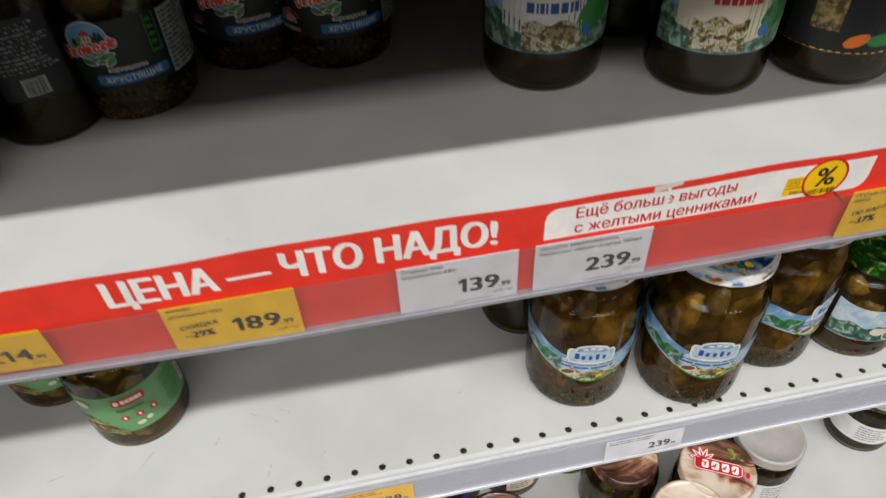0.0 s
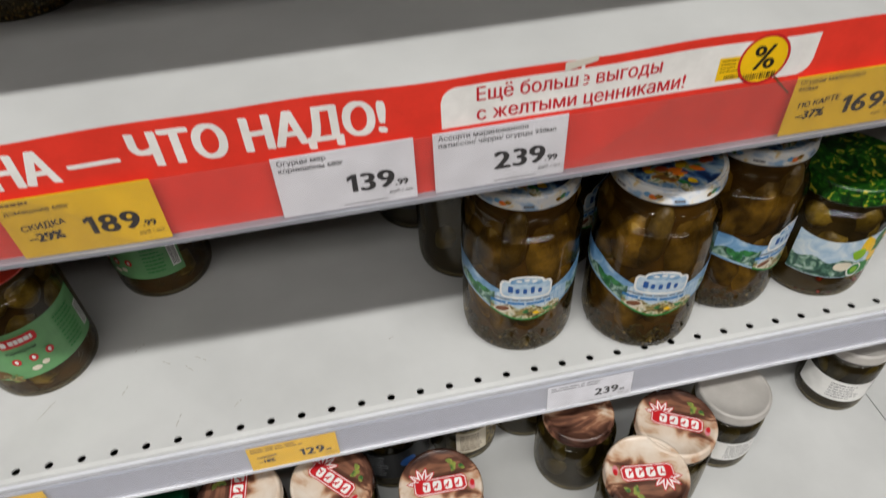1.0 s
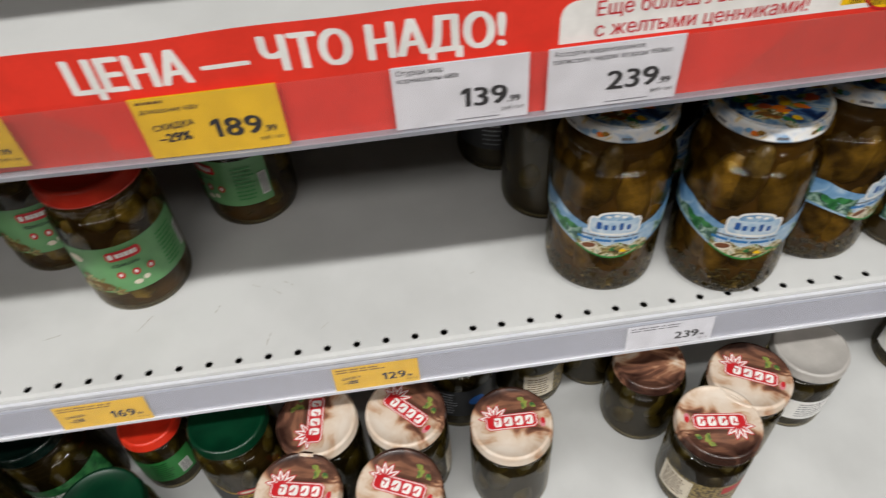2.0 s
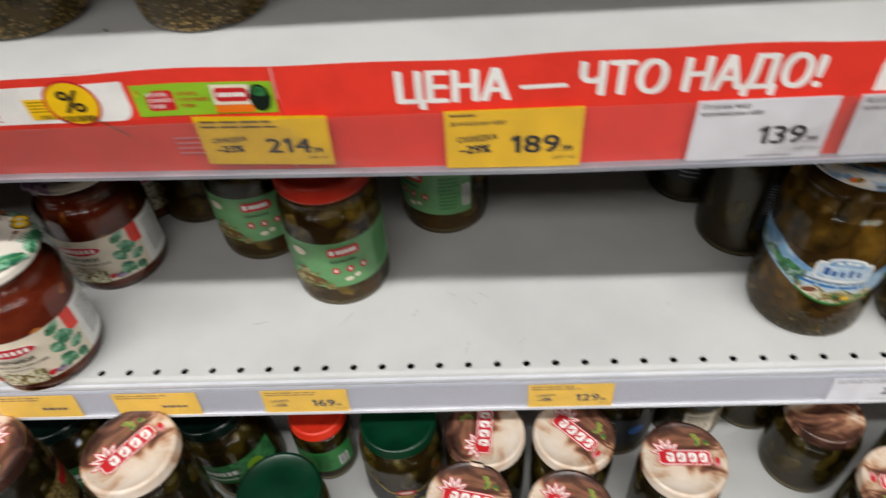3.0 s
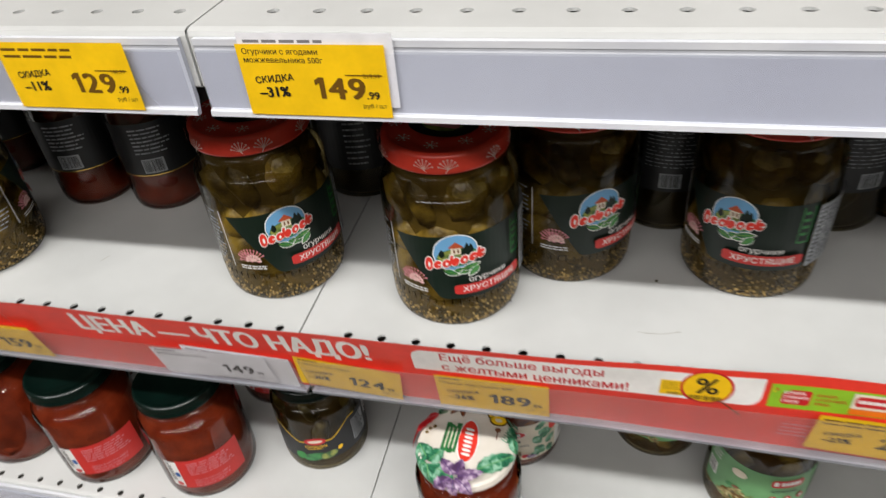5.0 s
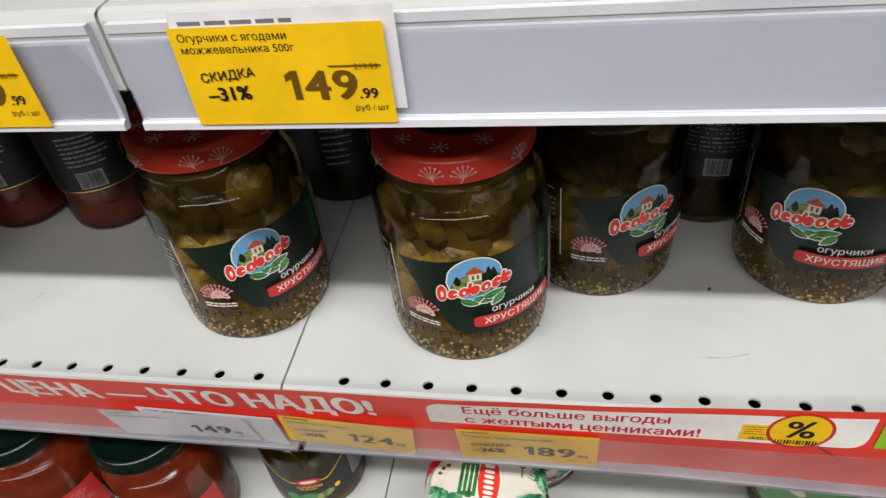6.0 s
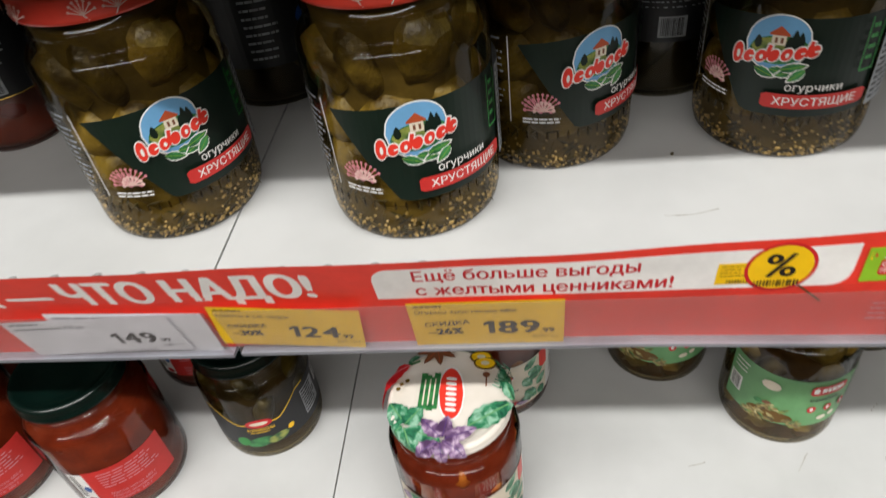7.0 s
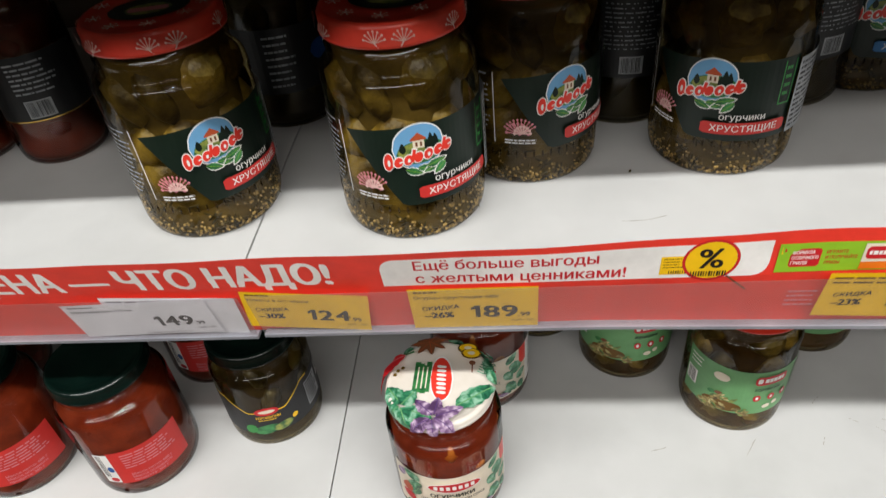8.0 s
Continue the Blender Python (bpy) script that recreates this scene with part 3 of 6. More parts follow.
def on_rail(front, z_shelf, lift=0.0004, layer=0.00006, lean=0.0, pivot=(0, 0), warp=0.0):
    """Lays flat print on the sloping rail: u is x, v is the height."""
    def place(u, v, h):
        du, dv = u - pivot[0], v - pivot[1]
        u, v = pivot[0] + du - lean * dv, pivot[1] + dv + lean * du
        w = warp * (math.sin(u * 23.0) + 0.6 * math.sin(u * 61.0 + 1.0))
        k = max(0.0, (v - z_shelf + 0.01) / 0.035)
        v += w * k
        shift = strip_shift(u, v) if front == FRONT["B"] else 0.0
        return (u, rail_y(front, v - z_shelf) - lift - layer * h + shift, v)
    return place


def banner(x0, words=True, tear=None, sticker=False, z=Z_B, length=0.619):
    """Red printed strip in the rail of a shelf; words, a white field with two lines, a round percent mark."""
    top, bot, fold = z + 0.0310, z - 0.0430, z + 0.0005
    ob = empty("promo_strip", pose(0, 0, 0), "glossy red printed promotional strip clipped over the shelf edge", "promo strip", "promo strips")
    a = Art()
    a.rect("red", x0, x0 + length, bot, fold, 0, 60)
    a.rect("red", x0, x0 + length, fold, top, 0, 60)
    if words:
        a.text("white", "ЦЕНА — ЧТО НАДО!", x0 + 0.066, z + 0.0045, 0.0275, 2, bold=0.040, width=0.2255)
        u0, u1 = x0 + 0.3215, x0 + 0.5365
        r = 0.009
        a.strip("white", u0, u1, lambda u: top - 0.0055 - (0 if u - u0 > r else r - math.sqrt(max(0, r * r - (r - (u - u0)) ** 2))), lambda u: fold + (0 if u1 - u > r else r - math.sqrt(max(0, r * r - (r - (u1 - u)) ** 2))), 240, 1)
        a.text("brand_red", "Ещё больше выгоды", x0 + 0.3410, z + 0.0150, 0.0118, 2, bold=0.016, width=0.103)
        a.text("brand_red", "с желтыми ценниками!", x0 + 0.3410, z + 0.0028, 0.0118, 2, bold=0.016, width=0.1185)
        c, z = x0 + 0.5050, z + 0.0080
        a.rect("yellow", c - 0.027, c - 0.008, z - 0.0045, z + 0.0095, 2, 2)
        a.bars("brown_ink", c - 0.0255, c - 0.014, z + 0.0, z + 0.0085, 4, 3, 5, 0.3)
        a.barcode("black", c - 0.022, c - 0.012, z - 0.0042, z - 0.0015, 8, 3)
        a.ell("yellow", c, z + 0.0055, 0.0140, 0.0140, 3, 20)
        a.ring("brand_red", c, z + 0.0055, 0.0155, 0.0016, 4)
        a.text("black", "%", c, z + 0.0000, 0.0205, 5, bold=0.02, align="c")
        a.barcode("black", c - 0.010, c + 0.010, z - 0.0065, z - 0.0025, 14, 5)
        a.line("umber", c + 0.010, z - 0.0065, c + 0.023, z - 0.0195, 0.0011, 2)
        z -= 0.0080
    if sticker:
        z += 0.0080
        s0, s1 = x0 + length - 0.079, x0 + length - 0.001
        a.rect("lime", s0, s1, z - 0.0055, z + 0.0145, 5, 3)
        a.rect("yellow", s0 + 0.0015, s0 + 0.0065, z + 0.0075, z + 0.0125, 6, 2)
        a.strip("brand_red", s0 + 0.003, s0 + 0.0055, lambda u: z + 0.0115 - 0.6 * (u - s0 - 0.003), lambda u: z + 0.0085 + 0.6 * (u - s0 - 0.003), 2, 7)
        a.pill("brand_red", s0 + 0.0065, s0 + 0.0225, z - 0.002, z + 0.0105, 0.0015, 6)
        for k, word in enumerate(("ФОРМУЛА", "ОТЛИЧНОГО", "ГРИЛЯ")):
            a.text("white", word, s0 + 0.0075, z + 0.0068 - 0.0036 * k, 0.0033, 7, bold=0.012, width=(0.0115, 0.0138, 0.0085)[k])
        for k, word in enumerate(("ИГРАЙТЕ", "И ПОЛУЧАЙТЕ", "ПРИЗЫ")):
            a.text("brand_red", word, s0 + 0.0250, z + 0.0068 - 0.0036 * k, 0.0031, 6, bold=0.010, width=(0.0110, 0.0165, 0.0080)[k])
        a.rect("cream", s0 + 0.044, s0 + 0.0655, z - 0.0045, z + 0.0130, 6, 2)
        a.rect("orange", s0 + 0.044, s0 + 0.0655, z - 0.0045, z + 0.0005, 7, 2)
        a.pill("brand_red", s0 + 0.0455, s0 + 0.0640, z + 0.0025, z + 0.0110, 0.002, 8)
        a.bars("white", s0 + 0.047, s0 + 0.063, z + 0.0045, z + 0.0090, 1, 9, 4, 0.6)
        a.ell("label_dark", s0 + 0.0700, z + 0.0045, 0.0062, 0.0085, 8, 10)
        a.ell("leaf", s0 + 0.0700, z + 0.0085, 0.0040, 0.0030, 9, 8)
        a.bars("pink", s0 + 0.012, s0 + 0.031, z - 0.036, z - 0.020, 4, 1, 9, 0.35)
        z -= 0.0080
    if tear:
        a.strip("torn", tear - 0.010, tear + 0.008, lambda u: top + 0.0006 + (u - tear) * 0.1, lambda u: top - 0.0035 + (u - tear) * 0.22, 4, 6)
        a.strip("white", tear - 0.001, tear + 0.001, top - 0.003, z + 0.001, 2, 4)
    a.make("strip", on_rail(FRONT["B"], z, 0.0130, 0.00006, warp=0.0007), ob)
    # paper's back, so that the strip has a thickness where it stands above the shelf
    b = Art()
    b.rect("torn", x0, x0 + length, bot, fold, 0, 60)
    b.rect("torn", x0, x0 + length, fold, top - 0.0002, 0, 60)
    b.make("strip_back", on_rail(FRONT["B"], z, 0.01275, 0.0, warp=0.0007), ob)
    return ob


def price_card(x0, x1, shelf, kind, price, cents=True, lines=(), percent="", words="СКИДКА", z0=-0.0405, z1=0.0005, lean=0.0, lift=0.0018, old="", blank=False):
    """Printed price card behind the clear holder of a rail."""
    z = {"A": Z_A, "B": Z_B, "C": Z_C}[shelf]
    front = FRONT[shelf]
    bot, top = z + z0, z + z1
    lift += {"A": 0.0012, "B": 0.0149, "C": 0.0}[shelf]
    w, hgt = x1 - x0, z1 - z0
    colour = "yellow" if kind == "y" else "card"
    what = "yellow discount price card" if kind == "y" else "white price card"
    ob = empty("price_card", pose(0, 0, 0), what + (" printed " + price if price else "") + " in the shelf rail", "price card", "price cards")
    place = on_rail(front, z, lift, 0.00004, lean, ((x0 + x1) / 2, (bot + top) / 2))
    a = Art()
    a.rect(colour, x0, x1, bot, top, 0, 8)
    a.make("card", place, ob)
    d = Art()
    d.count = 3
    inkc = "black" if kind == "w" else "brown_ink"
    for i, s in enumerate(lines):
        a_v = top - hgt * (0.135 + 0.115 * i)
        if s:
            d.text("black", s, x0 + 0.04 * w, a_v, hgt * 0.108, 2, bold=0.014)
    if not lines:
        d.bars("grey_ink" if kind == "w" else "brown_ink", x0 + 0.04 * w, x0 + 0.68 * w, top - hgt * 0.26, top - hgt * 0.06, 2, 2, int(abs(x0) * 999), 0.4)
    else:
        d.bars("grey_ink" if kind == "w" else "brown_ink", x0 + 0.04 * w, x0 + 0.24 * w, top - hgt * 0.12, top - hgt * 0.05, 1, 2, 3, 0.6) if lines[0] == "" else None
    if price:
        size, right = hgt * 0.42, x0 + 0.835 * w
        for digit in reversed(price):
            _, _, left_end, right_end = text_shape(digit)
            wide = (right_end - left_end) * size * 1.16
            if digit == "1":
                tone, foot = "brown_ink" if old else "black", bot + hgt * 0.26
                stem, wide, tall = 0.175 * size, 0.32 * size, 0.715 * size
                d.rect(tone, right - stem, right, foot, foot + tall, 2, 2)
                inner = right - stem * 0.9
                d.strip(tone, right - wide, inner, lambda u: foot + tall - 0.62 * (inner - u), lambda u: foot + tall - 0.17 * size - 0.62 * (inner - u), 2, 2)
                right -= wide + 0.10 * size
                continue
            d.text("brown_ink" if old else "black", digit, right, bot + hgt * 0.26, size, 2, bold=0.040, align="r", width=wide)
            right -= wide + 0.135 * size
        if cents:
            d.text("black", ".99", x0 + 0.845 * w, bot + hgt * 0.265, hgt * 0.15, 2, bold=0.03)
            d.text("black", "руб / шт", x0 + 0.97 * w, bot + hgt * 0.14, hgt * 0.085, 2, align="r")
    elif not blank:
        d.bars("brown_ink" if kind == "y" else "grey_ink", x0 + 0.55 * w, x0 + 0.90 * w, bot + hgt * 0.28, bot + hgt * 0.50, 1, 2, 11, 0.5)
    if percent:
        d.text("black", words, x0 + 0.09 * w, bot + hgt * 0.46, hgt * 0.13, 2, bold=0.022, lean=0.10)
        d.text("black", percent, x0 + 0.10 * w, bot + hgt * 0.26, hgt * 0.20, 2, bold=0.045, lean=0.06)
    if old:
        d.text("brown_ink", old, x0 + 0.95 * w, bot + hgt * 0.56, hgt * 0.085, 2, align="r")
        d.rect("brown_ink", x0 + 0.72 * w, x0 + 0.965 * w, bot + hgt * 0.592, bot + hgt * 0.605, 2, 2)
    if kind == "w":
        d.rect("grey_ink", x0 + 0.45 * w, x0 + 0.78 * w, bot + hgt * 0.055, bot + hgt * 0.068, 2, 2)
    d.make("print", place, ob)
    return ob


def holder(x0, x1, drop=0.0):
    """Clear plastic price holder along the red strips, with a pale lower lip."""
    ob = empty("price_holder", pose(0, 0, 0), "clear plastic price holder clipped along the shelf edge", "price holder", "price holders")
    z = Z_B
    t, b = z + 0.0005 - drop, z - 0.0415 - drop

    def bent(points):
        """A profile drawn out along x in short lengths, so that it can follow the tilt."""
        n = max(2, int((x1 - x0) / 0.03))
        bm = bmesh.new()
        rings = []
        for i in range(n + 1):
            x = x0 + (x1 - x0) * i / n
            rings.append([bm.verts.new((x, FRONT["B"] - 0.0222 - dy + strip_shift(x, v), v)) for dy, v in points])
        k = len(points)
        for p, q in zip(rings, rings[1:]):
            for i in range(k):
                bm.faces.new((p[i], p[(i + 1) % k], q[(i + 1) % k], q[i]))
        bm.faces.new(rings[0])
        bm.faces.new(rings[-1])
        bmesh.ops.recalc_face_normals(bm, faces=bm.faces)
        return bm
    front = part("clear_front", bent([(0.0, t), (0.0, b), (-0.0008, b), (-0.0008, t)]), M["holder"], ob, "clear plastic", smooth=False)
    front.visible_shadow = False
    part("lower_lip", bent([(0.0006, b + 0.0004), (0.0008, b - 0.0022), (-0.009, b - 0.0030), (-0.009, b - 0.0004)]), M["holder_lip"], ob, smooth=False)
    return ob


B0 = -0.1465
banner(B0, tear=0.252)
banner(B0 - 0.6195, sticker=True)
banner(B0 - 1.239)
banner(B0 + 0.6195, words=False)
holder(UNITS[0][0] + 0.002, SEAM + 0.0035, 0.0016)
holder(SEAM + 0.0085, UNITS[1][1] - 0.002)
holder(UNITS[2][0] + 0.006, UNITS[2][1] - 0.002)

# the red strip on the uppermost rail covers the rail alone
red_a = empty("promo_strip", pose(0, 0, 0), "plain red printed strip in the uppermost rail", "promo strip", "promo strips")
art = Art()
art.rect("red", -0.155, 0.71, Z_A - 0.0415, Z_A - 0.004, 0, 40)
art.make("strip", on_rail(FRONT["A"], Z_A, 0.0014, 0.00006), red_a)

price_card(-0.431, -0.355, "B", "y", "189", lines=("", "Огурцы хрустящие 680г"), percent="–26%")
price_card(-0.533, -0.457, "B", "y", "124", lines=("", "томаты в с/с черри"), percent="–30%", lean=-0.11, z0=-0.0375, z1=-0.0005)
price_card(-0.648, -0.555, "B", "w", "149", lines=("", "маринованные 720 мл"), lean=0.035, z0=-0.0400, z1=-0.0045)
price_card(-0.622, -0.538, "B", "w", "", lean=-0.05, z0=-0.0410, z1=-0.0020, lift=0.0006, blank=True)
price_card(-0.828, -0.750, "B", "y", "159")
price_card(-0.197, -0.122, "B", "y", "214", percent="–23%", lean=-0.035, z0=-0.0345, z1=0.0025)
price_card(-0.056, 0.0215, "B", "y", "189", lines=("", "домашние 680г"), percent="–29%")
price_card(0.0825, 0.1585, "B", "w", "139", lines=("         Огурцы мар", "корнишоны 680г"))
price_card(0.169, 0.2455, "B", "w", "239", lines=("         Ассорти маринованное", "патиссон/ черри/ огурцы 950мл"))
price_card(0.382, 0.458, "B", "y", "169", lines=("         Огурцы малосольн", "950мл"), percent="–37%", words="ПО КАРТЕ")

price_card(0.001, 0.0745, "C", "y", "129", percent="–18%", z0=-0.041, z1=-0.0110)
price_card(-0.233, -0.157, "C", "y", "169", percent="–15%", z0=-0.041, z1=-0.0110)
price_card(-0.367, -0.291, "C", "y", "", z0=-0.041, z1=-0.0110)
price_card(-0.478, -0.401, "C", "y", "", z0=-0.041, z1=-0.0110)
price_card(0.258, 0.336, "C", "w", "239", z0=-0.041, z1=-0.0110)
price_card(-0.838, -0.764, "C", "w", "105", z0=-0.041, z1=-0.0110)
price_card(-0.728, -0.655, "C", "w", "", z0=-0.041, z1=-0.0110, lift=0.0007)
price_card(-0.706, -0.632, "C", "y", "179", percent="–26%", z0=-0.041, z1=-0.0110)

price_card(-0.507, -0.429, "A", "w", "", z0=-0.0365, z1=0.0005, lift=0.0006)
price_card(-0.508, -0.433, "A", "y", "149", lines=("         Огурчики с ягодами", "можжевельника 500г"), percent="–31%", z0=-0.0415, z1=-0.0045, old="219.99")
price_card(-0.647, -0.570, "A", "y", "129", percent="–11%", z0=-0.0415, z1=-0.0045, old="160.99")


# ---------------------------------------------------------------- scuffs on the shelf boards
def scuff(x, y, z, length, angle, seed):
    rng = random.Random(seed)
    a = Art()
    c, s = math.cos(angle), math.sin(angle)
    px, py = x, y
    for i in range(5):
        d = length / 5
        nx, ny = px + c * d + rng.uniform(-1, 1) * d * 0.25, py + s * d + rng.uniform(-1, 1) * d * 0.25
        if rng.random() < 0.8:
            a.line("smudge", px, py, nx, ny, rng.uniform(0.0004, 0.0009), 1)
        px, py = nx, ny
    ob = a.make("scuff_mark", on_lid(z + 0.0001))
    return tagged(ob, "faint grey scuff on the white shelf paint", "scuff", "scuffs")


for i, (x, y, z, ln, an) in enumerate(((-0.040, 0.082, Z_C, 0.014, -0.6), (-0.052, 0.012, Z_C, 0.016, 1.2), (-0.168, 0.045, Z_C, 0.018, 1.0), (-0.100, 0.055, Z_C, 0.012, 1.1), (-0.048, 0.074, Z_C, 0.012, -0.7),
                                       (-0.018, 0.023, Z_B, 0.003, 0.2), (-0.741, 0.055, Z_B, 0.010, 1.0), (-0.300, 0.030, Z_B, 0.030, 0.1), (-0.094, 0.100, Z_C, 0.012, 0.7), (-0.068, 0.083, Z_C, 0.009, -0.5), (-0.005, 0.021, Z_C, 0.008, 0.9), (0.130, 0.060, Z_C, 0.012, 0.4), (-0.250, 0.050, Z_C, 0.016, 0.2))):
    scuff(x, y, z, ln, an, i)
speck = finish("crumb", lathe([(0.0002, 0.0), (0.0009, 0.0004), (0.0008, 0.0016), (0.0002, 0.0022)], 7), M["herbs"])
speck.matrix_world = pose(-0.287, 0.084, Z_B + 0.0002, 0, 25, 0)
tagged(speck, "tiny dark crumb lying on the white shelf", "crumb")


# ---------------------------------------------------------------- jars
def glass_body(R, H, neck):
    """Jar wall: rounded foot, straight side, a tight shoulder, and a bead under the lid."""
    prof = [(R * 0.70, 0.0022), (R * 0.80, 0.0), (R * 0.90, 0.0008), (R * 0.965, 0.0045), (R * 0.992, 0.010), (R, 0.016), (R, H * 0.40), (R, H * 0.710)]
    cr, cz = R - 0.0120, H * 0.715
    for k in range(0, 8):
        t = math.radians(9 * k)
        prof.append((cr + 0.0120 * math.cos(t), cz + 0.0120 * math.sin(t)))
    r0, z0 = prof[-1]
    z1 = max(z0 + 0.003, H * 0.830)
    prof += [((r0 * 0.5 + neck * 0.5), z0 * 0.62 + z1 * 0.38), (neck - 0.0006, z1)]
    for k in range(-4, 5):
        t = math.radians(18 * k)
        prof.append((neck - 0.0022 + 0.0022 * math.cos(t), z1 + 0.0036 + 0.0022 * math.sin(t)))
    prof.append((neck - 0.0022, H - 0.008))
    return lathe(prof, 56)


def screw_lid(r, H, height=0.0135, dome=0.0):
    prof = [(r - 0.0014, H - height), (r, H - height + 0.0004), (r + 0.0002, H - height + 0.0022), (r - 0.0006, H - height + 0.0030), (r - 0.0004, H - 0.0032), (r - 0.0014, H - 0.0012),
            (r - 0.0030, H - 0.0002), (r - 0.0046, H - 0.0004), (r - 0.0058, H - 0.0016), (r * 0.5, H - 0.0014 + dome), (0.0005, H - 0.0013 + dome * 1.3)]
    return lathe(prof, 48, cap_top=True)


def pickle_fill(ob, name, mat, R, H, seed, n=12, size=(0.012, 0.011, 0.024), tiers=2, low=0.016, loose=0.45):
    """Gherkins standing round the inside of the glass, each a piece of its own."""
    rng = random.Random(seed)
    top = H * 0.84
    span = (top - low) / tiers
    for t in range(tiers):
        off = rng.uniform(0, 6.28)
        k = max(5, n // tiers)
        for i in range(k):
            a = off + 2 * math.pi * (i + rng.uniform(-0.25, 0.25)) / k
            s = [q * rng.uniform(0.75, 1.25) for q in size]
            rad = R * 0.945 - s[0]
            z = low + span * (t + 0.5) + rng.uniform(-0.14, 0.14) * span
            s[2] = min(s[2], span * 0.68)
            bm = bmesh.new()
            blob(bm, (rad * math.cos(a), rad * math.sin(a), z), s, (rng.uniform(-loose, loose), rng.uniform(-0.2, 0.2), a), rng, 10, 8, 0, 0.12, rng.choice((1.0, 0.62, 0.75)) if tiers > 2 else 1.0)
            part(name, bm, M[mat], ob)


def specks(R, seed, n, z0, z1, size):
    rng = random.Random(seed)
    bm = bmesh.new()
    for _ in range(n):
        a = rng.uniform(0, 2 * math.pi)
        z = z0 + (z1 - z0) * rng.random() ** 2.2
        s = size * rng.uniform(0.7, 1.3)
        rr = R * (0.965 if z > 0.008 else 0.90) - max(0.0, s - 0.0010)
        blob(bm, (rr * math.cos(a), rr * math.sin(a), z), (s, s, s * rng.uniform(0.7, 1.0)), (0, 0, a), rng, 5, 3)
    return bm


def sprigs(R, seed, n, z0, z1, length=0.0065):
    rng = random.Random(seed)
    bm = bmesh.new()
    for _ in range(n):
        a, z = rng.uniform(0, 6.283), rng.uniform(z0, z1)
        z = max(z, 0.010)
        c = (R * 0.950 * math.cos(a), R * 0.950 * math.sin(a), z)
        blob(bm, c, (0.0006, 0.0009, length * rng.uniform(0.4, 1.0)), (rng.uniform(0, 3), rng.uniform(-0.3, 0.3), a), rng, 4, 3)
    return bm


def tomato_fill(ob, name, mat, R, H, seed, n=16, s=0.013):
    rng = random.Random(seed)
    for i in range(n):
        a, z = 2.4 * i, 0.016 + (H * 0.72 - 0.016) * (i + 0.5) / n
        q = s * rng.uniform(0.75, 1.15)
        rad = R * 0.95 - q
        bm = bmesh.new()
        blob(bm, (rad * math.cos(a), rad * math.sin(a), z), (q, q, q * rng.uniform(0.7, 1.2)), (0, 0, a), rng)
        part(name, bm, M[mat], ob)


def jar_base(name, label, category, R, H, neck, lid_mat, group, glass="glass", brine="brine", lid_h=0.0135, dome=0.0, lid_label="", fill_r=0.79):
    ob = empty(name, pose(0, 0, 0), label, category, group)
    g = part("glass", glass_body(R, H, neck), M[glass], ob, "clear glass")
    g.visible_shadow = False
    f = fill_r
    part("brine", lathe([(0.001, 0.003), (R * 0.84, 0.0034), (R * 0.92, 0.008), (R * 0.90, 0.015), (R * 0.86, 0.022), (R * f, 0.032), (R * f, H * 0.74), (neck * 0.90, H * 0.80), (neck * 0.92, H * 0.86), (neck * 0.92, H - 0.012), (0.001, H - 0.012)], 32), M[brine], ob)
    lid = part("lid", screw_lid(neck + 0.0012, H, lid_h, dome), M[lid_mat], ob, lid_label)
    return ob, lid


def lid_flowers(R, H, h, lid, n=11, seed=2):
    """White umbels printed round the side and the rim of a lid."""
    a = Art()
    rng = random.Random(seed)
    for i in range(n):
        u = 2 * math.pi * R * (i + rng.uniform(-0.2, 0.2)) / n
        v = H - h * 0.72
        for k in range(7):
            t = math.pi * (0.1 + 0.8 * k / 6)
            a.line("flower_print", u, v, u + 0.0060 * math.cos(t), v + 0.0066 * math.sin(t), 0.0005, 1)
            a.ell("flower_print", u + 0.0060 * math.cos(t), v + 0.0066 * math.sin(t), 0.0007, 0.0007, 1, 4)
        a.line("white", u, v, u + rng.uniform(-0.002, 0.002), v - 0.0025, 0.0005, 1)
    a.make("lid_print", on_cylinder(R), lid)


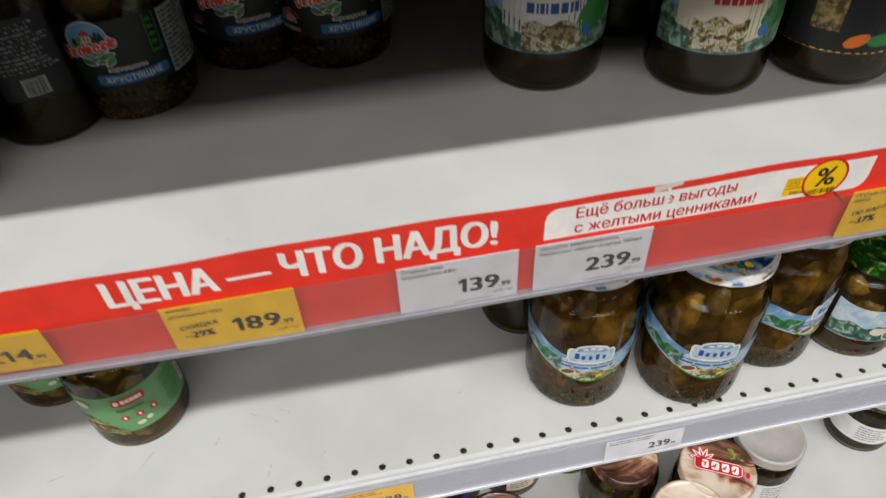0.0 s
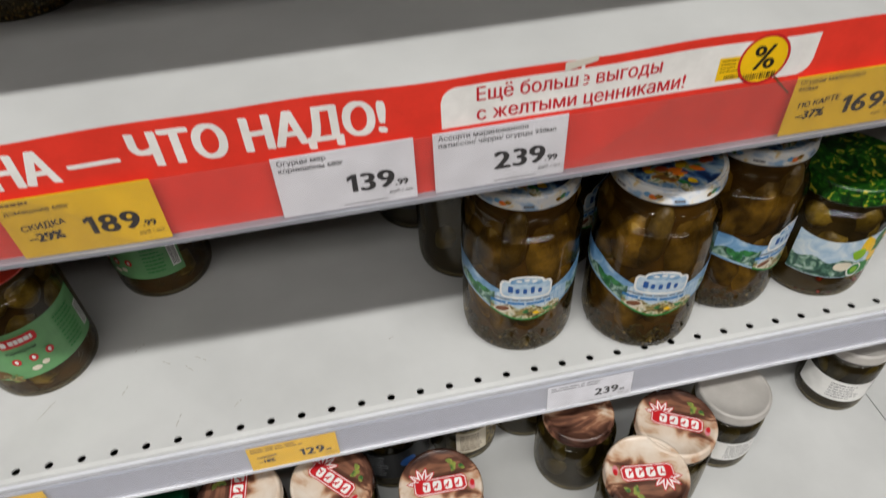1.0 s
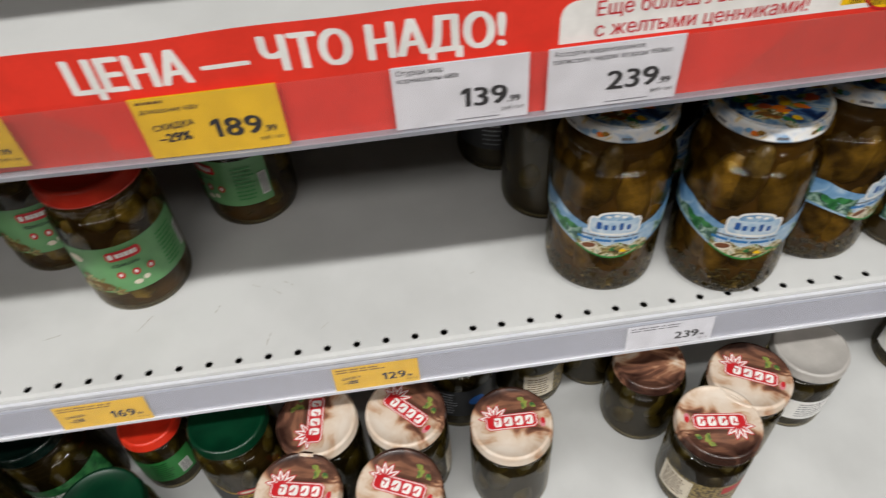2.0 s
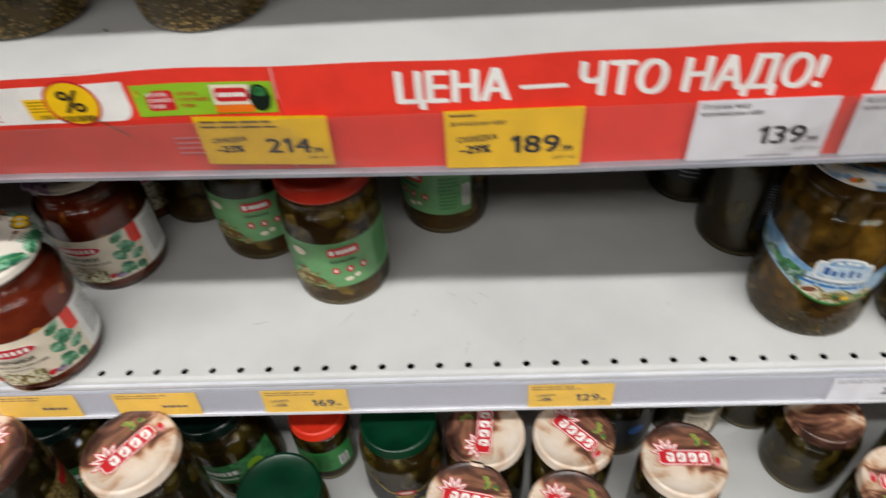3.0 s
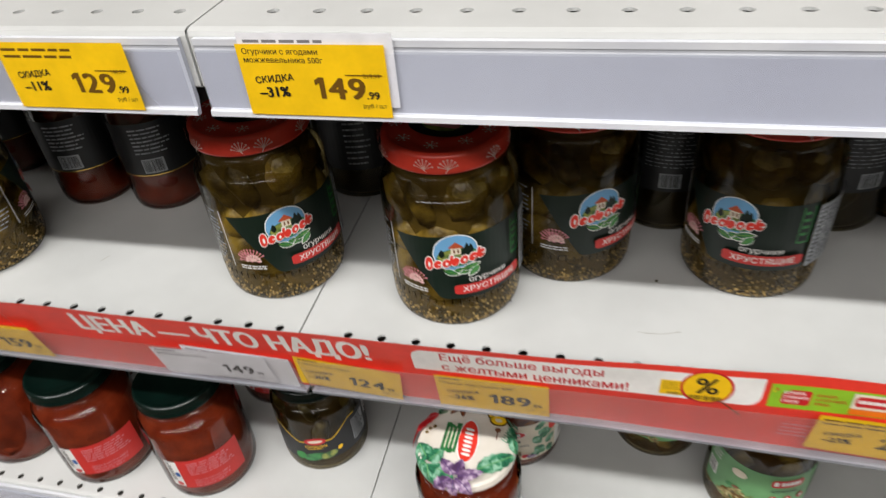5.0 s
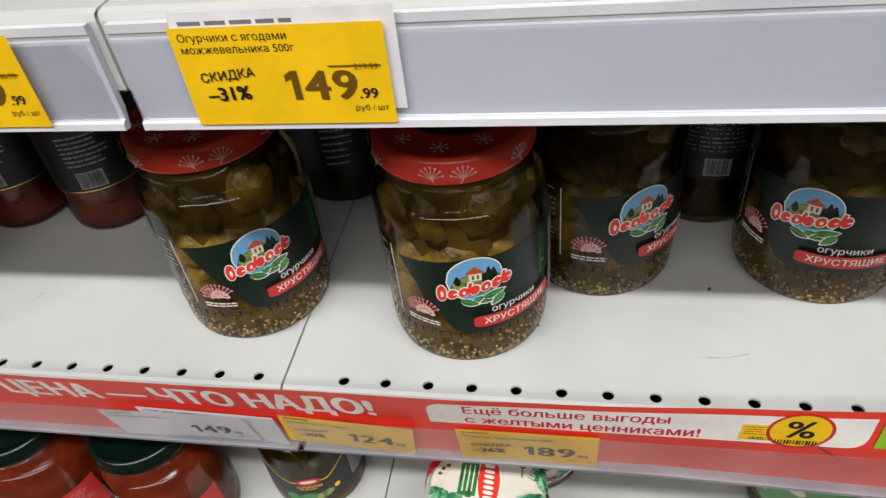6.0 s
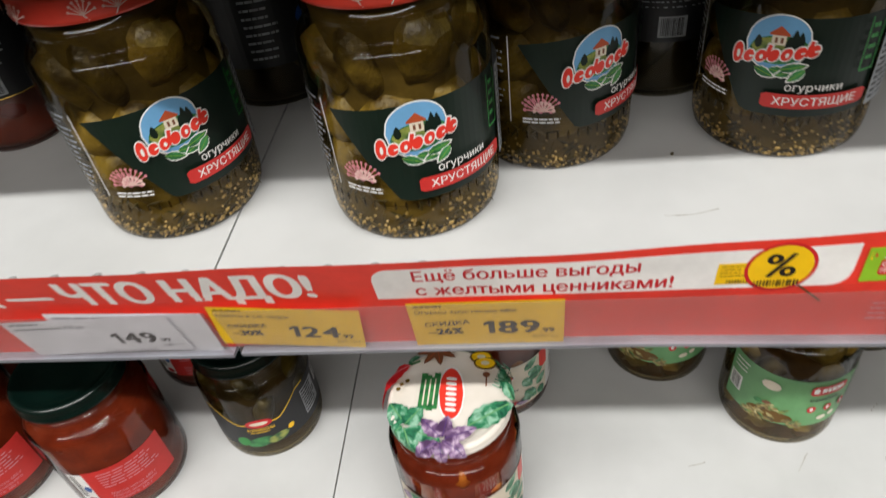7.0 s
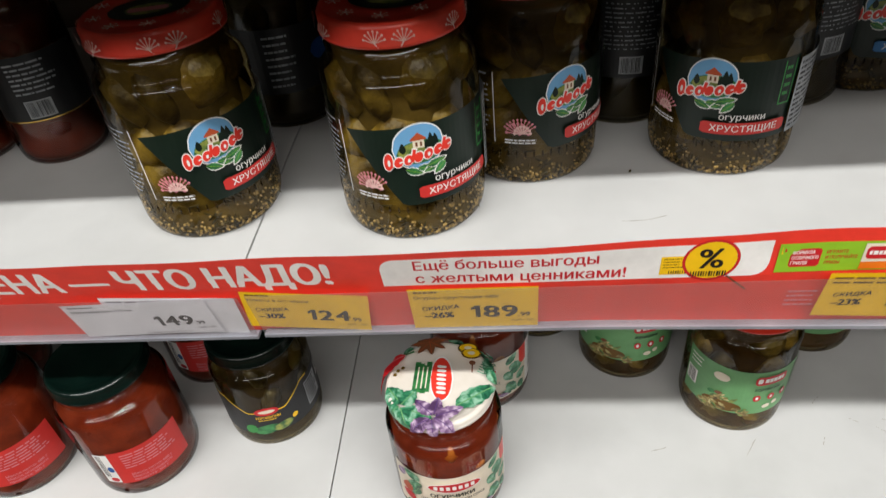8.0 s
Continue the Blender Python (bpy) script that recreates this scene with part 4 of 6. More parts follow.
def jar_crunchy(stripe="label_red", name_word="огурчики", seed=5):
    """Cucumber jar with a red flowered lid, a printed film label with a round country badge and a slanted stripe."""
    R, H, neck = 0.0470, 0.139, 0.0405
    red = stripe == "label_red"
    ob, lid = jar_base("pickle_jar", "glass jar of gherkins with dark green label and red flowered lid" if red else "glass jar of cornichons with dark label and blue stripe",
                       "jar", R, H, neck, "lid_red" if red else "lid_bottle", "jars of crunchy pickles", brine="brine_khaki", fill_r=0.79, lid_label="red lid with white flower print" if red else "dark green lid")
    pickle_fill(ob, "pickle", "pickle", R, H, seed, 24, (0.0165, 0.0150, 0.031), 3, 0.018, 0.9)
    tagged(part("mustard_seeds", specks(R, seed + 1, 560, 0.003, 0.023, 0.00095), M["seeds"], ob), kind="stuff")
    tagged(part("dill", sprigs(R, seed + 2, 150, 0.005, 0.030, 0.0075), M["herbs"], ob), kind="stuff")
    bm = bmesh.new()
    rr = random.Random(3)
    for i in range(52):
        t = 2 * math.pi * i / 52
        blob(bm, ((R - 0.0002) * math.cos(t), (R - 0.0002) * math.sin(t), 0.0265), (0.0004, 0.0008, 0.0028), (0, 0, t), rr, 5, 4)
    tagged(part("grip_ribs", bm, M["glass"], ob), kind="stuff").visible_shadow = False
    if red:
        lid_flowers(neck + 0.0011, H, 0.0135, lid)
        e = Art()
        e.ell("label_dark", 0, 0, 0.024, 0.018, 1, 20)
        e.ell("meadow", 0, -0.002, 0.014, 0.009, 2, 14)
        e.pill("pink", -0.012, 0.012, -0.006, 0.001, 0.002, 3)
        e.make("lid_badge", on_lid(H - 0.0002), lid)
        f = Art()
        for i in range(9):
            t = 2 * math.pi * i / 9
            f.burst("white", 0.031 * math.cos(t), 0.031 * math.sin(t), 0.004, 7, 0.0005, 1)
        f.make("lid_flowers", on_lid(H - 0.0004), lid)
    q = R * math.pi / 180
    a = Art()
    a.strip("label_dark", -25 * q, 92 * q, lambda u: 0.083 if u > 40 * q else 0.083 - max(0, (18 * q - u)) * 0.10, lambda u: 0.030 + max(0.0, (12 * q - u)) * 1.62, 26, 0)
    a.rect("white", -32.4 * q, -31.6 * q, 0.034, 0.083, 1, 1)
    a.bars("silver", -80 * q, -35 * q, 0.036, 0.083, 13, 1, 4, 0.30)
    a.burst("pink", -11 * q, 0.0410, 0.0112, 10, 0.0006, 1, 2.3, 0.55)
    a.burst("pink", -13 * q, 0.0425, 0.0070, 9, 0.0008, 1, 3.6, -0.1)
    a.burst("flower_print", -9 * q, 0.0425, 0.0050, 8, 0.0008, 1, 3.6, 0.0)
    a.bars("white", -23 * q, 3 * q, 0.0345, 0.0385, 2, 1, 8, 0.5)
    c, z = 27 * q, 0.0672
    logo = len(a.verts)
    a.ell("white", c, z + 0.002, 0.0176, 0.0168, 1, 24, 0.06)
    a.ell("sky_blue", c, z + 0.002, 0.0168, 0.0160, 2, 24, 0.06)
    a.ell("leaf", c + 0.001, z - 0.002, 0.0160, 0.0085, 3, 18, 0.06)
    a.ell("meadow", c - 0.002, z - 0.001, 0.0120, 0.0060, 3, 14, 0.06)
    for du, dv, hh in ((0.0085, 0.004, 0.0085), (0.0115, 0.003, 0.0075), (-0.0105, 0.002, 0.0040), (0.0060, 0.002, 0.0050)):
        a.leaf("label_dark", c + du, z - 0.003 + dv * 0.3, hh + 0.004, 0.0042, 1.57, 4)
    a.rect("cream", c - 0.0035, c + 0.0040, z + 0.001, z + 0.0075, 4, 3)
    a.strip("tile_roof", c - 0.0052, c + 0.0056, lambda u: z + 0.0122 - abs(u - c - 0.0002) * 0.85, z + 0.0066, 6, 5)
    a.rect("umber", c - 0.0018, c - 0.0004, z + 0.0022, z + 0.0054, 5, 1)
    a.rect("umber", c + 0.0012, c + 0.0026, z + 0.0022, z + 0.0054, 5, 1)
    for du, ang, ln in ((-0.010, -0.35, 0.012), (-0.002, -0.15, 0.013), (0.014, 3.5, 0.013), (0.004, 0.25, 0.014), (0.017, 3.9, 0.011)):
        a.leaf("white", c + du, z - 0.0135 + 0.06 * du, ln + 0.0012, 0.0064, ang, 4)
        a.leaf("leaf", c + du, z - 0.0135 + 0.06 * du, ln, 0.0050, ang, 5, "lime")
    # nameplate drawn as a slanted row of red loops and stems edged in white
    loops = [(-0.0205, 0.0030, 0.0062)] + [(-0.0205 + 0.0066 * k, 0.0030, 0.0036) for k in range(1, 7)]
    base = lambda du: z - 0.0070 + 0.20 * du
    for du, aa, bb in loops:
        a.ell("white", c + du, base(du) + bb * 0.6, aa + 0.0008, bb + 0.0007, 6, 12, 0.3)
    a.line("white", c - 0.0205, base(-0.0205), c + 0.0200, base(0.0200), 0.0032, 6)
    a.line("white", c - 0.0050, base(-0.005), c - 0.0026, base(-0.005) + 0.0098, 0.0036, 6)
    a.line("white", c + 0.0152, base(0.015), c + 0.0180, base(0.015) + 0.0096, 0.0036, 6)
    for du, aa, bb in loops:
        a.ell("red", c + du, base(du) + bb * 0.6, aa, bb, 7, 12, 0.3)
    for k, (du, aa, bb) in enumerate(loops):
        if k in (0, 2, 4):
            a.ell("white", c + du + 0.0003, base(du) + bb * 0.5, aa * 0.34, bb * 0.40, 8, 7, 0.3)
        elif k != 3:
            a.line("white", c + du + 0.0004, base(du) + bb * 0.5, c + du + 0.0030, base(du) + bb * 0.75, 0.0010, 8)
    a.line("red", c - 0.0050, base(-0.005), c - 0.0028, base(-0.005) + 0.0090, 0.0020, 8)
    a.line("red", c + 0.0152, base(0.015), c + 0.0178, base(0.015) + 0.0088, 0.0020, 8)
    a.line("red", c - 0.0190, base(-0.019) - 0.0002, c + 0.0195, base(0.0195) - 0.0002, 0.0013, 8)
    a.verts = a.verts[:logo] + [(c + (u - c) * 0.86, z + 0.001 + (v - z) * 0.88, h) for u, v, h in a.verts[logo:]]
    a.text("white", name_word, 36 * q, 0.0456, 0.0062, 9, bold=0.010, width=0.0265)
    a.pill(stripe, 24 * q, 86 * q, 0.0355, 0.0437, 0.0012, 1, 24)
    a.text("white", "ХРУСТЯЩИЕ", 55 * q, 0.0374, 0.0062, 2, bold=0.012, width=0.0400, align="c")
    for d in (0, 1):
        a.rect("label_mid", (76 + 9 * d) * q, (76.8 + 9 * d) * q, 0.054, 0.082, 1, 1)
    a.rect("label_mid", 76 * q, 85.8 * q, 0.0535, 0.0545, 1, 3)
    a.bars("label_mid", 78 * q, 84 * q, 0.058, 0.080, 4, 1, 2, 0.4)
    a.rect("silver", 90 * q, 136 * q, 0.031, 0.081, 1, 10)
    a.bars("label_black", 92 * q, 134 * q, 0.033, 0.079, 13, 2, 6, 0.5)
    a.make("label", on_cylinder(R + 0.0001), ob, "printed film label with country badge")
    return ob


def jar_gherkin_green():
    """Small gherkin jar: scarlet plastic lid, pale green paper label."""
    R, H, neck = 0.0450, 0.144, 0.0410
    ob, lid = jar_base("gherkin_jar", "glass jar of gherkins with pale green label and scarlet lid", "jar", R, H, neck, "lid_scarlet", "jars with green labels", brine="brine_amber", fill_r=0.74, lid_h=0.016, lid_label="scarlet plastic lid")
    pickle_fill(ob, "pickle", "pickle", R, H, 21, 24, (0.0135, 0.0125, 0.021), 4, 0.006, 0.8)
    tagged(part("dill", sprigs(R, 22, 26, 0.006, 0.03), M["herbs"], ob), kind="stuff")
    q = R * math.pi / 180
    a = Art()
    v0, v1 = 0.0265, 0.0715
    a.rect("label_green", -78 * q, 100 * q, v0, v1, 0, 40)
    a.rect("white", -76 * q, -60 * q, 0.038, 0.052, 1, 4)
    a.barcode("black", -74 * q, -62 * q, 0.039, 0.051, 14, 2)
    rng = random.Random(4)
    a.ell("brown_ink", -27 * q, 0.0325, 0.0175, 0.0055, 1, 16)
    for i in range(52):
        uu = rng.uniform(-56, -4)
        vv = 0.0275 + rng.random() * (0.0165 - 0.00034 * abs(uu + 30) ** 1.2)
        a.leaf(("gherkin_print", "gherkin_print", "photo", "meadow")[i % 4], uu * q, vv, rng.uniform(0.006, 0.009), rng.uniform(0.0024, 0.0034), rng.uniform(-0.7, 0.7), 2, "", 6)
    a.leaf("leaf", -44 * q, 0.0425, 0.008, 0.004, 0.2, 3)
    a.leaf("umber", -36 * q, 0.0435, 0.007, 0.0034, 0.3, 3)
    a.ell("cream", -32 * q, 0.0615, 0.007, 0.004, 1, 10)
    a.bars("white", -72 * q, -52 * q, 0.058, 0.069, 3, 1, 5, 0.3)
    a.pill("brand_red", 2 * q, 38 * q, 0.0585, 0.0672, 0.002, 1, 14)
    a.pill("white", 4.5 * q, 9.5 * q, 0.0605, 0.0652, 0.0008, 2, 4)
    a.bars("white", 12 * q, 36 * q, 0.0608, 0.0650, 1, 2, 3, 0.9)
    a.text("label_dark", "корнишоны", 4 * q, 0.0525, 0.0052, 1, bold=0.012, width=0.022)
    for i in range(3):
        a.ell("brand_red", (8 + 16 * i) * q, 0.0445, 0.0033, 0.0033, 1, 10)
        a.ell("white", (8 + 16 * i) * q, 0.0445, 0.0013, 0.0017, 2, 6)
    a.ell("cream", 21 * q, 0.0345, 0.004, 0.0022, 1, 7)
    a.ell("cream", 31 * q, 0.0365, 0.003, 0.0022, 1, 7)
    a.bars("label_mid", 58 * q, 84 * q, 0.032, 0.066, 9, 1, 7, 0.4)
    a.rect("white", 87 * q, 97 * q, 0.034, 0.056, 1, 4)
    a.barcode("black", 88 * q, 96 * q, 0.035, 0.055, 12, 2)
    wrap = on_cylinder(R + 0.0001)
    a.make("label", lambda u, v, h: wrap(u, v * 1.21 - 0.001, h), ob, "pale green paper label")
    return ob


def jar_tomato_cream():
    """Cucumbers in tomato sauce: cream lid printed with herbs, cream label."""
    R, H, neck = 0.0470, 0.132, 0.0415
    ob, lid = jar_base("tomato_pickle_jar", "glass jar of cucumbers in tomato sauce with herb-printed cream lid", "jar", R, H, neck, "lid_cream", "jars with herb-printed lids", "glass_red", "tomato", lid_h=0.0078, fill_r=0.915, dome=0.0016, lid_label="cream lid printed with herbs")
    tomato_fill(ob, "vegetable_piece", "tomato_bit", R, H, 31, 16, 0.0115)
    e = Art()
    # nameplate: red upright oval edged in white, a green brush field beside it
    e.ell("white", 0.0015, 0.002, 0.0082, 0.0192, 1, 16, -0.15)
    e.ell("red", 0.0015, 0.002, 0.0071, 0.0178, 2, 16, -0.15)
    for k in range(7):
        e.pill("white", -0.0016, 0.0046, -0.0105 + 0.0036 * k, -0.0081 + 0.0036 * k, 0.0005, 3, 4, -0.15)
    for k in range(4):
        e.line("leaf", -0.0160 + 0.0026 * k, -0.010 + 0.001 * (k % 2), -0.0145 + 0.0026 * k, 0.0165 - 0.0015 * (k % 3), 0.0036, 2)
    for k in range(3):
        e.line("cream", -0.0148 + 0.0030 * k, -0.006, -0.0138 + 0.0030 * k, 0.012, 0.0009, 3)
    # basil, dark leaves, purple basil
    for u, v, ln, w, an in ((-0.024, -0.018, 0.017, 0.013, 2.2), (-0.024, -0.019, 0.015, 0.012, 0.9), (-0.025, -0.020, 0.014, 0.010, 3.7), (-0.022, -0.021, 0.021, 0.009, -0.45), (-0.024, -0.021, 0.017, 0.012, -1.2)):
        e.leaf("basil", u, v, ln, w, an, 2, "label_green")
    for u, v, ln, w, an in ((0.011, -0.021, 0.030, 0.014, 0.55), (0.030, 0.006, 0.018, 0.008, 1.2), (0.031, 0.012, 0.018, 0.008, 0.3), (0.036, -0.004, 0.014, 0.007, 1.9), (0.027, 0.022, 0.018, 0.009, 0.9), (0.005, 0.033, 0.014, 0.007, 0.4), (-0.022, 0.027, 0.015, 0.009, 2.0), (0.012, 0.033, 0.010, 0.006, 1.2)):
        e.leaf("basil", u, v, ln, w, an, 2, "label_green")
    for u, v, ln, w, an in ((-0.003, -0.027, 0.016, 0.009, 2.3), (-0.002, -0.027, 0.014, 0.008, 1.4), (-0.001, -0.028, 0.018, 0.009, 0.35), (-0.002, -0.029, 0.016, 0.008, -0.6), (-0.004, -0.030, 0.016, 0.008, 3.6), (-0.003, -0.030, 0.014, 0.007, -1.5)):
        e.leaf("plum", u, v, ln, w, an, 2, "violet")
    # chilli, star anise, lemon slices, rosemary, clove
    e.leaf("brand_red", -0.022, 0.020, 0.034, 0.0095, 3.5, 2, "pink", 12, 1.1)
    e.line("leaf", -0.022, 0.020, -0.0165, 0.0225, 0.0014, 3)
    for t in range(8):
        e.leaf("umber", -0.007, 0.030, 0.0125, 0.0046, t * 0.785 + 0.2, 2, "tile_roof", 6)
    for u, v in ((0.0175, 0.023), (0.0195, 0.0185)):
        e.ell("gold", u, v, 0.0066, 0.0046, 2, 14)
        e.ell("yellow", u, v + 0.0003, 0.0056, 0.0036, 3, 12)
        e.ell("cream", u, v + 0.0003, 0.0026, 0.0015, 4, 8)
    e.line("basil", 0.027, 0.002, 0.034, 0.018, 0.0008, 3)
    for k in range(9):
        x, y = 0.027 + 0.00078 * k, 0.002 + 0.0018 * k
        e.line("basil", x, y, x - 0.0042, y + 0.0022, 0.0007, 3)
        e.line("basil", x, y, x + 0.0044, y + 0.0006, 0.0007, 3)
    e.line("umber", 0.019, 0.003, 0.0195, 0.0095, 0.0009, 3)
    e.ell("umber", 0.0195, 0.0105, 0.0022, 0.0018, 3, 8)
    for u, v in ((-0.0245, 0.006), (-0.0215, 0.008), (-0.0262, 0.003)):
        e.ell("gold", u, v, 0.0014, 0.0012, 3, 7)
    ct, st = 1.16 * math.cos(-0.30), 1.16 * math.sin(-0.30)
    e.verts = [(u * ct - v * st, u * st + v * ct, h) for u, v, h in e.verts]
    e.make("lid_print", on_cap(H, neck + 0.0012), lid)
    q = R * math.pi / 180
    a = Art()
    v0, v1 = 0.018, 0.072
    a.rect("cream", -75 * q, 62 * q, v0, v1, 0, 32)
    a.rect("white", 62 * q, 105 * q, v0, v1, 0, 12)
    a.bars("grey_ink", 72 * q, 100 * q, 0.026, 0.066, 10, 1, 4, 0.4)
    a.strip("red", 50 * q, 64 * q, v1, 0.050, 6, 2)
    for u, v, ln, w, an, m in ((30, 0.062, 0.016, 0.009, 0.6, "basil"), (34, 0.058, 0.018, 0.011, -0.5, "basil"), (28, 0.052, 0.016, 0.010, -1.0, "basil"), (36, 0.048, 0.016, 0.009, 0.2, "basil"), (30, 0.036, 0.018, 0.011, -0.9, "basil"), (44, 0.036, 0.014, 0.010, 0.5, "basil"),
                               (48, 0.030, 0.012, 0.009, -1.2, "basil"), (38, 0.027, 0.014, 0.008, 3.4, "basil"), (-42, 0.064, 0.016, 0.010, 2.6, "basil"), (-40, 0.060, 0.016, 0.010, 3.6, "basil"), (-44, 0.054, 0.014, 0.009, -2.0, "basil"), (-58, 0.042, 0.014, 0.010, 1.5, "tile_roof"),
                               (-50, 0.034, 0.014, 0.010, 2.6, "brand_red"), (-46, 0.028, 0.012, 0.008, -0.6, "tile_roof"), (-66, 0.062, 0.012, 0.008, 1.0, "plum"), (12, 0.024, 0.008, 0.005, 0.4, "brand_red"), (18, 0.025, 0.012, 0.005, -0.2, "plum"), (-62, 0.024, 0.012, 0.007, 0.4, "basil")):
        a.leaf(m, u * q, v, ln, w, an, 1, "label_green" if m == "basil" else "")
    a.ell("white", -8 * q, 0.0605, 0.0222, 0.0062, 2, 18)
    a.ell("brand_red", -8 * q, 0.0605, 0.0212, 0.0054, 3, 18)
    for k in range(7):
        a.pill("white", (-8 - 20 + 5.9 * k) * q, (-8 - 16.2 + 5.9 * k) * q, 0.0580, 0.0630, 0.0006, 4, 4)
    a.text("label_dark", "ОГУРЧИКИ", -32 * q, 0.0475, 0.0066, 2, bold=0.03, width=0.0350)
    a.text("label_dark", "ОТБОРНЫЕ В ТОМАТНОМ СОУСЕ", -42 * q, 0.0418, 0.0040, 2, bold=0.014, width=0.0520)
    a.text("grey_ink", "МАРИНОВАННЫЕ", -24 * q, 0.0375, 0.0030, 2, bold=0.010, width=0.0240)
    a.strip("dish", -30 * q, 12 * q, lambda u: 0.034 + 0.002 * math.sin(u * 300), v0 + 0.001, 16, 2)
    a.make("label", on_cylinder(R + 0.0001), ob, "cream paper label with herbs")
    return ob


def jar_black_yellow(cap="lid_bottle", H=0.120, cap_words="bottle green lid"):
    """Dark labelled gherkins with a yellow line and a bottle-green lid."""
    R, neck = 0.0455, 0.0395
    ob, lid = jar_base("gherkin_jar", "jar of gherkins with yellow-edged black label and green lid", "jar", R, H, neck, cap, "jars with black labels", lid_label=cap_words)
    pickle_fill(ob, "pickle", "pickle_dark", R, H, 41, 16, (0.0105, 0.010, 0.019), 3, 0.012)
    q = R * math.pi / 180
    a = Art()
    top = lambda u: 0.052 + 0.017 * min(1.0, max(0.0, (abs(u) / q - 22) / 26))
    a.strip("label_black", -75 * q, 110 * q, top, 0.024, 40, 0)
    a.strip("yellow", -75 * q, 60 * q, lambda u: top(u) + 0.0014, top, 40, 1)
    a.ell("brand_red", 0, 0.0535, 0.0115, 0.0052, 2, 14)
    a.ell("cream", 0, 0.0535, 0.0080, 0.0022, 3, 10)
    a.text("yellow", "КОРНИШОНЫ", 0, 0.0440, 0.0046, 1, bold=0.014, align="c", width=0.0225)
    a.bars("yellow", -12 * q, 12 * q, 0.0412, 0.0430, 1, 1, 5, 0.6)
    for u, v, s, w, m in ((-6, 0.029, 0.013, 0.006, "leaf"), (14, 0.030, 0.010, 0.005, "meadow"), (-24, 0.030, 0.006, 0.006, "label_mid"), (30, 0.036, 0.003, 0.003, "yellow")):
        a.ell(m, u * q, v, s, w, 1, 9, 0.2)
    a.rect("silver", 52 * q, 78 * q, 0.032, 0.062, 1, 6)
    a.bars("label_black", 53 * q, 77 * q, 0.033, 0.061, 8, 2, 5, 0.6)
    a.rect("white", 84 * q, 98 * q, 0.045, 0.064, 1, 4)
    a.barcode("black", 85 * q, 97 * q, 0.046, 0.063, 10, 2)
    a.make("label", on_cylinder(R + 0.0001), ob, "black label with yellow line")
    return ob


def jar_tomato_red():
    """Big jar of tomatoes in juice with a red label and a dark green lid."""
    R, H, neck = 0.0480, 0.138, 0.0405
    ob, lid = jar_base("tomato_jar", "jar of tomatoes in juice with red label and dark lid", "jar", R, H, neck, "lid_bottle", "jars of tomatoes", "glass_red", "tomato", fill_r=0.935, lid_label="bottle green lid")
    tomato_fill(ob, "tomato", "tomato", R, H, 51, 22, 0.013)
    q = R * math.pi / 180
    a = Art()
    a.rect("label_red", -34 * q, 44 * q, 0.024, 0.068, 0, 20)
    a.rect("white", -50 * q, -34 * q, 0.026, 0.066, 0, 5)
    a.barcode("black", -48 * q, -42 * q, 0.034, 0.064, 8, 1)
    a.ell("deep_blue", -38 * q, 0.045, 0.003, 0.004, 1, 7)
    a.ell("brand_red", -40 * q, 0.030, 0.004, 0.003, 1, 7)
    a.bars("pink", -22 * q, 36 * q, 0.044, 0.064, 6, 1, 6, 0.4)
    for k, line in enumerate(("Масса нетто: 680 г", "Масса основного", "продукта: 360 г")):
        a.text("pink", line, -20 * q, 0.0342 - 0.0040 * k, 0.0042, 1, bold=0.012)
    a.make("label", on_cylinder(R + 0.0001), ob, "red paper label")
    return ob


